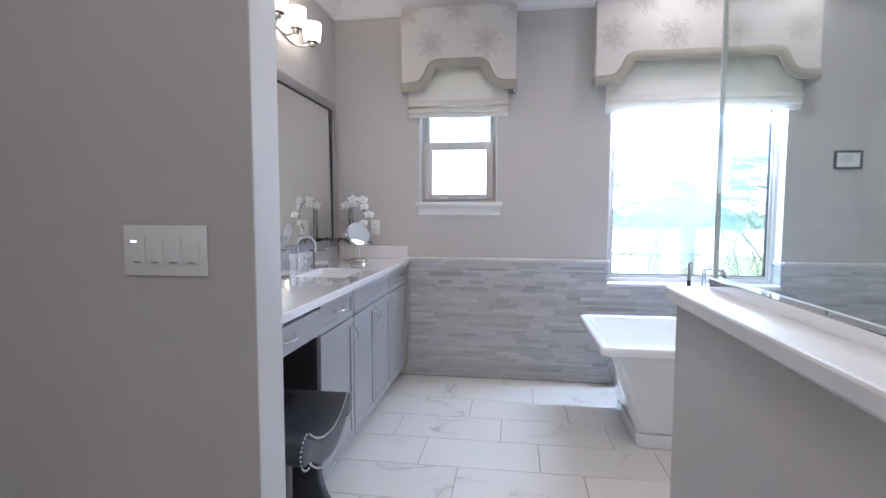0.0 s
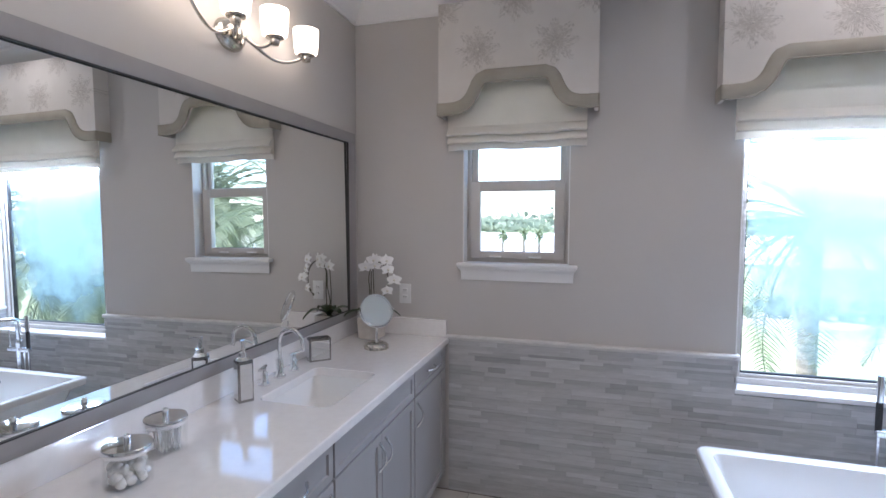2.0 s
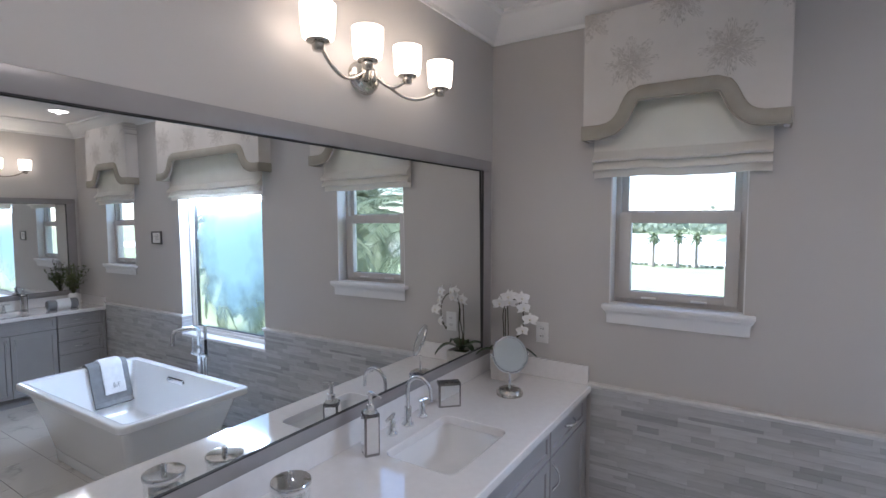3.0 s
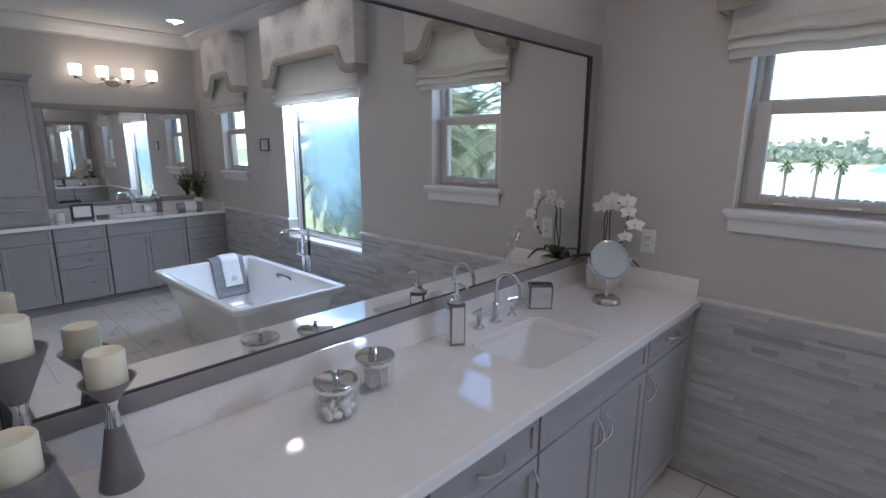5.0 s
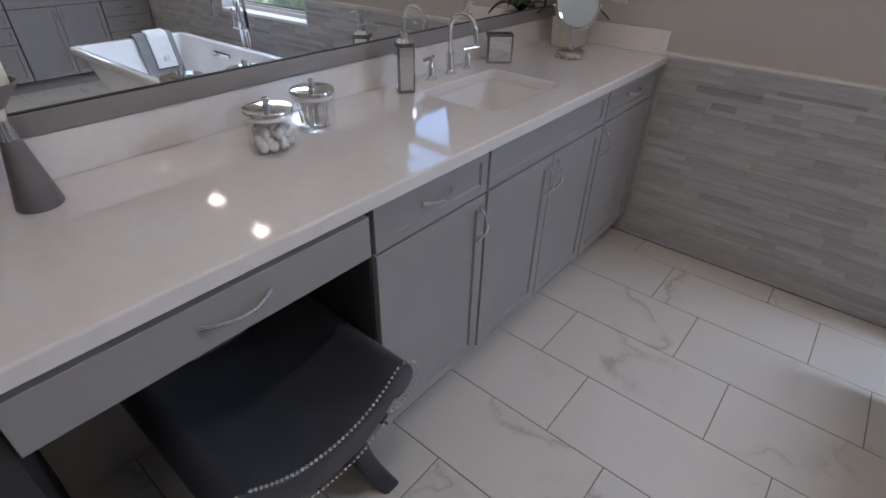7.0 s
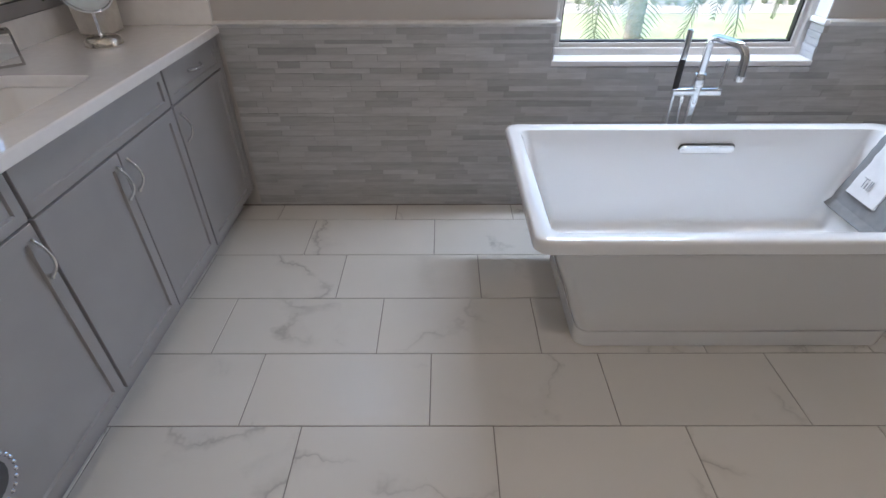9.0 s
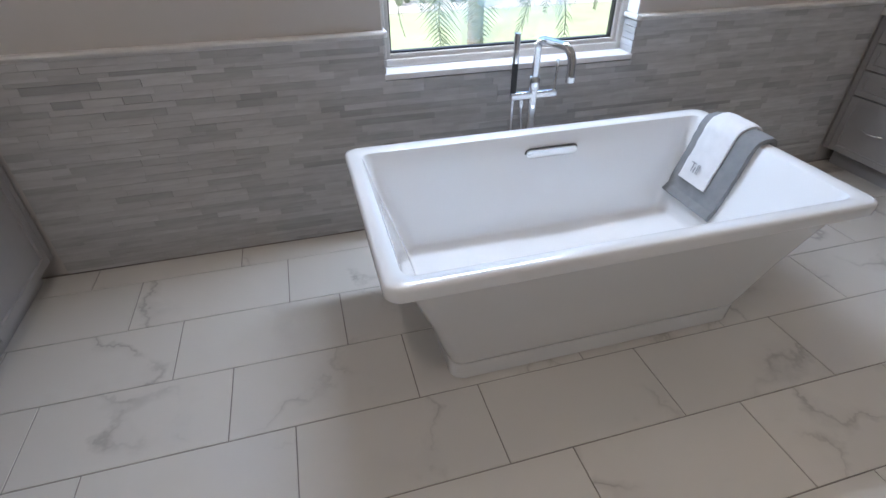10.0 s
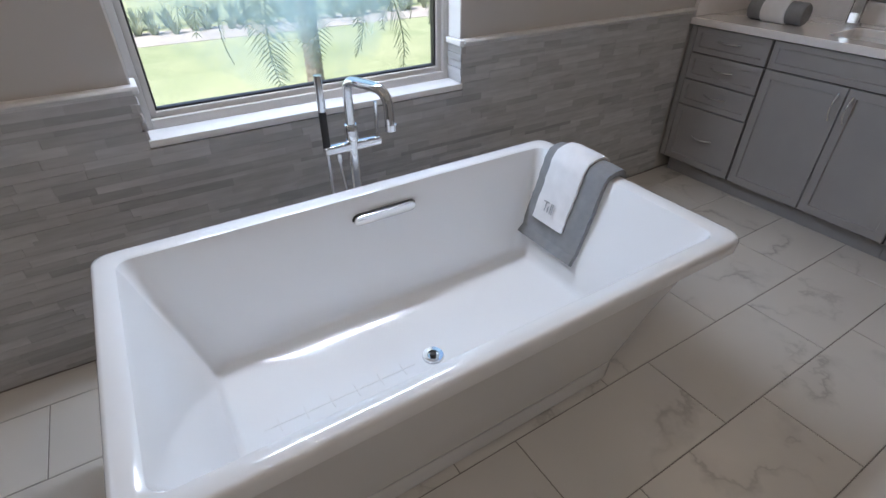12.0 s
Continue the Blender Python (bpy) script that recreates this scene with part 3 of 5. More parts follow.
def unit(face, out, y0, y1, ztop, rows, label, group, wall, zbot=0.105):
    """A base cabinet unit. rows: from the top, (kind, z0, z1), kind one of drawer, false, door, doors."""
    root = empty("vanity_cabinet", (face, (y0 + y1) / 2, 0), label, "cabinet", group)
    car = face - out * 0.021
    xa, xb = sorted((car, wall + out * 0.002))
    sink = any(k == "false" for k, _, _ in rows)
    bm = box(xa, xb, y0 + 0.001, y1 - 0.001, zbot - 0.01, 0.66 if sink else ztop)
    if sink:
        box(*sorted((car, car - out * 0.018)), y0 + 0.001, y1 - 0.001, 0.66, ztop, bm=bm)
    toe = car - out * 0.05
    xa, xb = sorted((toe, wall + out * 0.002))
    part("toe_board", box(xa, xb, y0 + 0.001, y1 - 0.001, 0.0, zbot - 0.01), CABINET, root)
    # dark body paints the shade in front gaps and beside the knee space
    part("body", bm, CABIN_SHADE, root)
    for kind, z0, z1 in rows:
        g = 0.006
        if kind in ("drawer", "false", "flat"):
            dr = front("drawer" if kind != "false" else "false_front", face, out, y0 + g, y1 - g, z0, z1, root, 0.04 if z1 - z0 < 0.2 else 0.05, kind == "flat")
            if kind != "false":
                pull("handle", (face, (y0 + y1) / 2, (z0 + z1) / 2 + 0.008), (0, 1, 0), (out, 0, 0), dr)
        elif kind == "doors":
            ym = (y0 + y1) / 2
            for ya, yb, s in ((y0 + g, ym - g / 2, 1), (ym + g / 2, y1 - g, -1)):
                d = front("door", face, out, ya, yb, z0, z1, root)
                pull("handle", (face, ym - s * 0.03, z1 - 0.09), (0, 0, 1), (out, 0, 0), d)
        else:
            d = front("door", face, out, y0 + g, y1 - g, z0, z1, root)
            yk = y1 - 0.032 if kind == "door_n" else y0 + 0.032
            pull("handle", (face, yk, z1 - 0.09), (0, 0, 1), (out, 0, 0), d)
    return root


FW = -0.757
unit(FW, 1, 1.995, 2.450, ZCAB, (("drawer", 0.742, 0.872), ("door_n", 0.105, 0.735)), "grey painted shaker vanity cabinet with one drawer and one door", "west vanity cabinets", XW)
unit(FW, 1, 2.450, 3.235, ZCAB, (("false", 0.742, 0.872), ("doors", 0.105, 0.735)), "grey painted shaker sink cabinet with two doors", "west vanity cabinets", XW)
unit(FW, 1, 3.235, 3.735, ZCAB, (("drawer", 0.742, 0.872), ("door_s", 0.105, 0.735)), "grey painted shaker vanity cabinet with drawer and door beside stone tiles", "west vanity cabinets", XW)
unit(FW, 1, 1.198, 1.290, ZCAB, (), "narrow grey painted vanity end panel beside the wall", "west vanity cabinets", XW)
setting("trim_filler", box(FW - 0.03, FW - 0.001, 3.733, 3.764, 0.105, ZCAB - 0.008), CABINET, "grey filler strip between cabinet and tiles", "filler strip")


def knee_drawer():
    root = empty("knee_drawer", (FW, 1.64, 0.75), "wide flat grey drawer over the vanity knee space", "drawer")
    dr = front("drawer_front", FW + 0.014, 1, 1.296, 1.975, 0.757, 0.862, root, flat=True)
    part("drawer_box", box(FW - 0.42, FW - 0.005, 1.32, 1.95, 0.762, 0.84), CABINET, root)
    part("support_rail", box(FW - 0.5, FW - 0.03, 1.291, 1.994, 0.864, 0.8795), CABINET, root)
    pull("handle", (FW + 0.014, 1.645, 0.816), (0, 1, 0), (1, 0, 0), dr, 0.118)


knee_drawer()


def sheet_with_hole(x0, x1, y0, y1, z0, z1, hole):
    """A worktop with a rounded cut-out; hole: (x0, x1, y0, y1, r)."""
    n = 6
    inner = rounded(*hole[:4], hole[4], n)
    k = len(inner)
    outer = []
    for q, (a, b) in enumerate(inner):
        corner, i = divmod(q, n + 1)
        X, Y = ((x1, y1), (x0, y1), (x0, y0), (x1, y0))[corner]
        on_x = (i < n // 2) == (corner % 2 == 0)
        outer.append((X, Y) if i == n // 2 else (X, b) if on_x else (a, Y))
    r = lambda pts, z: [(a, b, z) for a, b in pts]
    bm = bmesh.new()
    vs = [[bm.verts.new(p) for p in ring] for ring in (r(inner, z0), r(inner, z1), r(outer, z1), r(outer, z0))]
    for q in range(4):
        a, b = vs[q], vs[(q + 1) % 4]
        for i in range(k):
            bm.faces.new((a[i], a[(i + 1) % k], b[(i + 1) % k], b[i]))
    bmesh.ops.recalc_face_normals(bm, faces=bm.faces)
    rim = [e for e in bm.edges if all(abs(v.co.z - z1) < 1e-6 for v in e.verts) and len(e.link_faces) == 2 and e.calc_face_angle(0) > 0.5]
    bmesh.ops.bevel(bm, geom=rim, offset=0.005, segments=2, profile=0.5, affect="EDGES")
    return bm


def basin(x0, x1, y0, y1, ztop, label):
    root = empty("sink", ((x0 + x1) / 2, (y0 + y1) / 2, ztop - 0.15), label, "sink", "undermount sinks")
    rings = []
    for ins, z in ((-0.02, ztop - 0.001), (-0.004, ztop - 0.001), (0.0, ztop - 0.006), (0.012, ztop - 0.09), (0.03, ztop - 0.128), (0.07, ztop - 0.14), (0.12, ztop - 0.143)):
        rings.append([(a, b, z) for a, b in rounded(x0 + ins, x1 - ins, y0 + ins, y1 - ins, 0.03 if ins < 0.03 else 0.035, 6)])
    bm = loft(rings, cap_last=True)
    part("bowl", bm, PORCELAIN, root, "", 50)
    part("drain", lathe([(0, 0.004), (0.02, 0.004), (0.024, 0.0)], ((x0 + x1) / 2, (y0 + y1) / 2, ztop - 0.142), 20), CHROME, root, "chrome drain", 40)


def worktop(name, x0, x1, y0, y1, z1, hole, wall_x, label, splash_h):
    root = empty(name, ((x0 + x1) / 2, (y0 + y1) / 2, z1 - 0.035), label, "countertop")
    part("slab", sheet_with_hole(x0, x1, y0, y1, z1 - 0.035, z1, hole), QUARTZ, root)
    xa, xb = sorted((wall_x, wall_x + (0.02 if wall_x < 0 else -0.02)))
    part("backsplash", box(xa, xb, y0, y1, z1, z1 + splash_h, 0.003), QUARTZ, root)
    xe = (xb, x1 - 0.014) if wall_x < 0 else (x0 + 0.014, xa)
    part("side_splash", box(xe[0], xe[1], YN - 0.024, YN - 0.001, z1, z1 + splash_h, 0.003), QUARTZ, root)


worktop("countertop", XW + 0.001, -0.738, 1.197, YN - 0.001, ZTOP, (-1.165, -0.865, 2.60, 3.03, 0.035), XW + 0.001, "long glossy white quartz countertop on the grey vanity", 0.10)
basin(-1.165, -0.865, 2.60, 3.03, ZTOP - 0.035, "white rectangular undermount sink below the quartz")


# ---- bathtub ----
def bathtub():
    root = empty("bathtub", (TUBX, TUBY, 0), "white freestanding rectangular bathtub with flared ends", "bathtub")
    def ring(hx, hy, z, r, n=7):
        return [(a, b, z) for a, b in rounded(TUBX - hx, TUBX + hx, TUBY - hy, TUBY + hy, r, n)]
    rings = [ring(0.582, 0.289, 0.086, 0.05), ring(0.612, 0.306, 0.17, 0.05), ring(0.652, 0.333, 0.30, 0.05), ring(0.704, 0.365, 0.43, 0.05), ring(0.744, 0.388, 0.522, 0.05),
             ring(0.770, 0.408, 0.536, 0.05), ring(0.797, 0.434, 0.535, 0.05), ring(0.803, 0.440, 0.541, 0.05), ring(0.805, 0.442, 0.574, 0.05), ring(0.800, 0.437, 0.583, 0.048), ring(0.791, 0.428, 0.5865, 0.045),
             ring(0.757, 0.392, 0.583, 0.04), ring(0.747, 0.383, 0.579, 0.038), ring(0.738, 0.377, 0.562, 0.036), ring(0.70, 0.352, 0.44, 0.045), ring(0.645, 0.318, 0.29, 0.06), ring(0.617, 0.303, 0.203, 0.06),
             ring(0.607, 0.298, 0.184, 0.06), ring(0.592, 0.288, 0.176, 0.055), ring(0.20, 0.10, 0.170, 0.05)]
    bm = loft(rings, cap_last=True)
    part("shell", bm, ACRYLIC, root, "", 40)
    part("plinth", loft([ring(0.572, 0.278, 0.0, 0.05), ring(0.578, 0.285, 0.004, 0.05), ring(0.582, 0.288, 0.079, 0.05), ring(0.57, 0.276, 0.081, 0.05)], cap_last=True), ACRYLIC, root, "white base skirt", 40)
    bm = extrude(rounded(-0.115, 0.115, -0.019, 0.019, 0.0185, 6), 0.014, lambda a, b, c: (a, b, c), 0.003)
    plate = part("overflow_plate", bm, CHROME, root, "slim polished chrome overflow plate", 40, True)
    plate.matrix_local = Matrix.Translation((0.042, 0.364, 0.505)) @ pose(0, 0, 0, 102, 0, 0)
    # dark plate added behind as a painted shadow line round the chrome
    back = part("overflow_shadow_gap", extrude(rounded(-0.119, 0.119, -0.023, 0.023, 0.0225, 6), 0.004, lambda a, b, c: (a, b, c)), DARKGAP, root, "dark backing that paints a shadow gap round the overflow plate", 0, True)
    back.matrix_local = Matrix.Translation((0.042, 0.367, 0.505)) @ pose(0, 0, 0, 102, 0, 0)
    def floor_z(dx):
        return 0.1704 + 0.006 * max(0.0, (abs(dx) - 0.20) / 0.392)
    # a grid-like reflection on the tub floor, modelled as thin white ribs
    ribs = bmesh.new()
    for k in range(9):
        xa, xb = -0.54 + 0.0528 * k, -0.54 + 0.0528 * (k + 1)
        box(TUBX + xa, TUBX + xb, TUBY - 0.0195, TUBY - 0.0155, 0.166, floor_z((xa + xb) / 2) + 0.0012, bm=ribs)
    for k in range(6):
        xr = -0.50 + 0.078 * k
        box(TUBX + xr, TUBX + xr + 0.004, TUBY - 0.042, TUBY + 0.006, 0.166, floor_z(xr) + 0.0014, bm=ribs)
    part("reflected_grid_lines", ribs, PORCELAIN, root, "fine raised white lines standing in for a reflection on the tub floor")
    dr = part("drain", lathe([(0, 0.002), (0.018, 0.001), (0.02, 0.007), (0.033, 0.008), (0.036, 0.0)], (TUBX, TUBY - 0.02, 0.171), 24), CHROME, root, "chrome drain ring", 40)
    part("drain_plug", lathe([(0, 0.014), (0.009, 0.013), (0.011, 0.003)], (TUBX, TUBY - 0.02, 0.171), 16), DARKGAP, dr)


bathtub()
# ---- east vanity ----
FE, ZE = 3.425, 0.885
rows4 = (("drawer", 0.715, 0.842), ("drawer", 0.575, 0.708), ("drawer", 0.435, 0.568), ("drawer", 0.105, 0.428))
unit(FE, -1, 3.320, 3.735, ZE - 0.035, rows4, "grey painted shaker vanity cabinet with four drawers", "east vanity cabinets", XE)
unit(FE, -1, 2.555, 3.320, ZE - 0.035, (("false", 0.715, 0.842), ("doors", 0.105, 0.708)), "grey painted shaker sink cabinet with two doors", "east vanity cabinets", XE)
unit(FE, -1, 2.110, 2.555, ZE - 0.035, rows4, "grey painted shaker vanity cabinet with four drawers", "east vanity cabinets", XE)
unit(FE, -1, 1.290, 2.110, ZE - 0.035, (("drawer", 0.715, 0.842), ("doors", 0.105, 0.708)), "grey painted shaker vanity cabinet below the tall cupboard", "east vanity cabinets", XE)
setting("trim_filler_east", box(FE + 0.001, FE + 0.03, 3.733, 3.764, 0.105, ZE - 0.043), CABINET, "grey filler strip between cabinet and tiles", "filler strip")
worktop("countertop", 3.405, XE - 0.001, 1.20, YN - 0.001, ZE, (3.525, 3.825, 2.72, 3.15, 0.035), XE - 0.001, "glossy white quartz countertop on the east vanity", 0.10)
basin(3.525, 3.825, 2.72, 3.15, ZE - 0.035, "white rectangular undermount sink below the quartz")


def tall_cupboard():
    x0, y0, y1 = 3.56, 1.33, 2.13
    root = empty("tall_cupboard", (3.77, 1.73, ZE), "tall grey cupboard with drawers standing on the countertop", "cupboard")
    part("body", box(x0 + 0.021, XE - 0.022, y0, y1, ZE, 2.22), CABINET, root)
    for z0, z1 in ((ZE + 0.01, ZE + 0.135), (ZE + 0.141, ZE + 0.27)):
        d = front("drawer", x0, -1, y0 + 0.003, y1 - 0.003, z0, z1, root, 0.035)
        pull("handle", (x0, (y0 + y1) / 2, (z0 + z1) / 2), (0, 1, 0), (-1, 0, 0), d)
    ym = (y0 + y1) / 2
    for ya, yb, s in ((y0 + 0.003, ym - 0.002, 1), (ym + 0.002, y1 - 0.003, -1)):
        d = front("door", x0, -1, ya, yb, ZE + 0.276, 2.21, root)
        pull("handle", (x0, ym - s * 0.03, ZE + 0.40), (0, 0, 1), (-1, 0, 0), d)
    prof = [(0, 0), (0.01, 0), (0.02, 0.03), (0.05, 0.06), (0.055, 0.08), (0, 0.08)]
    bm = box(x0 - 0.035, XE - 0.002, y0 - 0.035, y1 + 0.035, 2.255, 2.285, 0.006)
    box(x0 - 0.012, XE - 0.002, y0 - 0.012, y1 + 0.012, 2.22, 2.255, 0.008, bm=bm)
    part("cornice", bm, CABINET, root, "", 40)


tall_cupboard()


# ---- wall mirrors ----
def wall_mirror(wall, out, y0, y1, z0, z1, lean, label):
    """A wide mirror in a flat grey frame; it leans a hair, as hung mirrors do."""
    root = empty("wall_mirror", (wall, (y0 + y1) / 2, z0), label, "mirror", "wall mirrors")
    xf = wall + out * 0.03
    xa, xb = sorted((wall + out * 0.003, xf))
    wl, wb, wt = 0.086, 0.048, 0.058
    bars = {"frame_top": (y0, y1, z1 - wt, z1), "frame_bottom": (y0, y1, z0, z0 + wb), "frame_side": (y0, y0 + wl, z0 + wb, z1 - wt)}
    for nm, (a, b, c, d) in bars.items():
        part(nm, box(xa, xb, a, b, c, d, 0.003), FRAMEGREY, root, "", 40)
    part("frame_side", box(xa, xb, y1 - wl, y1, z0 + wb, z1 - wt, 0.003), FRAMEGREY, root, "", 40)
    gi = (y0 + wl, y1 - wl, z0 + wb, z1 - wt)
    # dark inner lip
    bm = bmesh.new()
    xl = sorted((xf - out * 0.012, xf - out * 0.002))
    for a, b, c, d in ((gi[0], gi[1], gi[2], gi[2] + 0.003), (gi[0], gi[1], gi[3] - 0.003, gi[3]), (gi[0], gi[0] + 0.005, gi[2] + 0.003, gi[3] - 0.003), (gi[1] - 0.006, gi[1], gi[2] + 0.003, gi[3] - 0.003)):
        box(*xl, a, b, c, d, bm=bm)
    part("inner_lip", bm, DARKGAP, root, "thin black inner edge")
    xg = xf - out * 0.014
    bm = box(xg - 0.002, xg + 0.002, gi[0] - 0.01, gi[1] + 0.01, gi[2] - 0.01, gi[3] + 0.01)
    zm = (gi[2] + gi[3]) / 2
    for v in bm.verts:
        v.co.x -= out * (v.co.z - zm) * math.tan(radians(lean))
    part("glass", bm, MIRROR, root, "silvered mirror glass")


wall_mirror(XW, 1, 1.26, 3.712, ZTOP + 0.103, 2.095, 0.4, "wide grey framed mirror above the long vanity")
wall_mirror(XE, -1, 2.17, 3.74, ZE + 0.105, 2.06, 0.0, "wide grey framed mirror above the second vanity")


# ---- lamps ----
def emitter(name, color, strength):
    m = mat(name, (0.9, 0.88, 0.84), 0.4)
    bsdf(m).inputs["Emission Color"].default_value = (*color, 1)
    bsdf(m).inputs["Emission Strength"].default_value = strength
    return m


OPAL = emitter("lit_opal_glass", (1.0, 0.82, 0.60), 1.3)
LED = emitter("lit_downlight", (1.0, 0.90, 0.78), 3.0)


def sconce(wall, out, yc, z, step, label):
    """Four opal cups on swept arms from an oval back plate."""
    root = empty("vanity_sconce", (wall, yc, z), label, "wall lamp", "vanity sconces")
    bm = lathe([(0, 0.028), (0.03, 0.027), (0.052, 0.02), (0.06, 0.008), (0.062, 0.0)], (0, 0, 0), 32)
    for v in bm.verts:
        v.co = Vector((wall + out * v.co.z, yc + v.co.y * 1.35, z + v.co.x))
    part("back_plate", bm, NICKEL, root, "oval satin nickel back plate", 40)
    part("boss", lathe([(0, -0.02), (0.012, -0.018), (0.016, 0), (0.012, 0.018), (0, 0.022)], (wall + out * 0.05, yc, z), 16), NICKEL, root, "", 50)
    xs = wall + out * 0.125
    for k in range(4):
        y = yc + (k - 1.5) * step
        sgn = 1 if k > 1.5 else -1
        far = abs(k - 1.5) > 1
        y0 = yc + sgn * (0.03 if not far else 0.05)
        p0, p3 = Vector((wall + out * 0.04, y0, z + 0.005)), Vector((xs, y, z - 0.002))
        n = 14
        drop = 0.055 if far else 0.035
        pts = []
        for i in range(n + 1):
            f = i / n
            q = p0.lerp(p3, f)
            q.z = z + 0.005 - drop * math.sin(math.pi * min(1, f * 1.02)) ** 1.0 + (0.0 if f < 0.85 else (f - 0.85) * 0.05)
            pts.append(q)
        arm = part("arm", tube(pts, 0.0068, 10), NICKEL, root, "", 60)
        part("cup_holder", lathe([(0, -0.02), (0.017, -0.018), (0.02, -0.008), (0.02, 0.004), (0.036, 0.008), (0.038, 0.014), (0, 0.014)], (xs, y, z + 0.005), 24), NICKEL, arm, "", 40)
        part("shade", lathe([(0.0, 0.016), (0.042, 0.016), (0.049, 0.022), (0.0545, 0.07), (0.056, 0.122), (0.053, 0.122), (0.0505, 0.07), (0.043, 0.026), (0, 0.024)], (xs, y, z + 0.005), 28), OPAL, root, "glowing opal glass cup", 50)
    return root


sconce(XW, 1, 2.69, 2.318, 0.232, "satin nickel vanity light with four lit opal shades")
sconce(XE, -1, 2.92, 2.32, 0.236, "satin nickel vanity light with four lit opal shades")


def downlight(x, y, watts):
    root = empty("downlight", (x, y, ZC), "lit recessed ceiling downlight with a white ring", "ceiling light", "recessed downlights")
    part("ring", lathe([(0.075, -0.001), (0.095, -0.001), (0.097, -0.005), (0.09, -0.009), (0.076, -0.006), (0.075, -0.001)], (x, y, ZC), 28), WHITE, root, "", 40)
    part("lens", lathe([(0, -0.004), (0.075, -0.004), (0.076, -0.0005), (0, -0.0005)], (x, y, ZC), 28), LED, root, "glowing lens")
    lamp = new("downlight_lamp", bpy.data.lights.new("downlight_lamp", "SPOT"))
    lamp.data.energy, lamp.data.spot_size, lamp.data.spot_blend, lamp.data.shadow_soft_size, lamp.data.color = watts, radians(168), 0.4, 0.022, (1.0, 0.88, 0.74)
    lamp.location = (x, y, ZC - 0.016)


# the last two are unseen, added to brighten the south part
for cx, cy, watts in ((1.11, 3.27, 1.2), (1.93, 3.3, 1.0), (3.2, 3.35, 0.3), (2.05, 1.95, 1.1), (3.2, 1.95, 0.3), (0.0, 1.6, 7.0), (-0.3, -0.3, 3.4), (2.0, 0.0, 5.0)):
    downlight(cx, cy, watts)


def ceiling_vent():
    root = empty("ceiling_vent", (1.25, 2.35, ZC), "white ceiling vent with two dark grilles", "vent")
    part("frame", box(1.08, 1.42, 2.25, 2.45, ZC - 0.012, ZC - 0.001, 0.004), WHITE, root, "", 40)
    for xa in (1.10, 1.26):
        part("grille", box(xa, xa + 0.14, 2.27, 2.43, ZC - 0.0145, ZC - 0.0125), mat("vent_grey", (0.3, 0.31, 0.32), 0.6), root)


ceiling_vent()


# ---- plates on walls ----
def outlet():
    x, z = -1.012, 1.157
    root = empty("wall_outlet", (x, YN, z), "white two-socket wall outlet", "outlet")
    part("plate", box(x - 0.036, x + 0.036, YN - 0.006, YN - 0.0005, z - 0.058, z + 0.058, 0.003), PLASTIC, root, "", 40)
    for dz in (-0.02, 0.02):
        sock = part("socket", box(x - 0.016, x + 0.016, YN - 0.009, YN - 0.0055, z + dz - 0.013, z + dz + 0.013, 0.002), PLASTIC, root, "", 40)
        bm = box(x - 0.008, x - 0.005, YN - 0.0096, YN - 0.0088, z + dz - 0.004, z + dz + 0.006)
        box(x + 0.005, x + 0.008, YN - 0.0096, YN - 0.0088, z + dz - 0.004, z + dz + 0.006, bm=bm)
        part("slots", bm, DARKGAP, sock)


outlet()


def switch_plate():
    x0, x1, z0, z1, y = -0.868, -0.651, 1.119, 1.240, 1.062
    root = empty("switch_plate", ((x0 + x1) / 2, y, z0), "white four-gang dimmer switch plate on the wall", "light switch")
    part("plate", box(x0, x1, y - 0.007, y - 0.0005, z0, z1, 0.003), PLASTIC, root, "", 40)
    w = (x1 - x0 - 0.03) / 4
    for k in range(4):
        a = x0 + 0.015 + k * w
        part("paddle", box(a + 0.004, a + w - 0.004, y - 0.011, y - 0.0065, z0 + 0.028, z1 - 0.028, 0.002), PLASTIC, root, "", 40)
        part("slider_slot", box(a + 0.014, a + w - 0.014, y - 0.0113, y - 0.0108, z0 + 0.0305, z0 + 0.0335), mat("slot_grey", (0.25, 0.25, 0.25), 0.5), root)
    part("status_light", box(x0 + 0.023, x0 + 0.038, y - 0.0118, y - 0.0108, z1 - 0.037, z1 - 0.041), emitter("status_led", (1, 1, 1), 0.45), root)


switch_plate()


def sign():
    x0, x1, z0, z1 = 2.225, 2.400, 1.575, 1.700
    root = empty("framed_sign", ((x0 + x1) / 2, YN, z0), "small framed sign with a white card on the wall", "wall sign")
    bm = bmesh.new()
    for a, b, c, d in ((x0, x1, z0, z0 + 0.014), (x0, x1, z1 - 0.014, z1), (x0, x0 + 0.014, z0 + 0.014, z1 - 0.014), (x1 - 0.014, x1, z0 + 0.014, z1 - 0.014)):
        box(a, b, YN - 0.018, YN - 0.001, c, d, 0.002, bm=bm)
    part("frame", bm, mat("pewter_frame", (0.2, 0.2, 0.2), 0.35, 0.8), root, "slim pewter frame", 40)
    card = part("card", box(x0 + 0.012, x1 - 0.012, YN - 0.010, YN - 0.004, z0 + 0.012, z1 - 0.012), PLASTIC, root, "white card with grey lines")
    ink = mat("grey_ink", (0.25, 0.25, 0.26), 0.7)
    for i, (f0, f1) in enumerate(((0.3, 0.62), (0.22, 0.72), (0.28, 0.66), (0.3, 0.62))):
        zz = z1 - 0.038 - i * 0.014
        part("text_line", box(x0 + f0 * (x1 - x0), x0 + f1 * (x1 - x0), YN - 0.0106, YN - 0.0098, zz, zz + 0.004), ink, card)


sign()


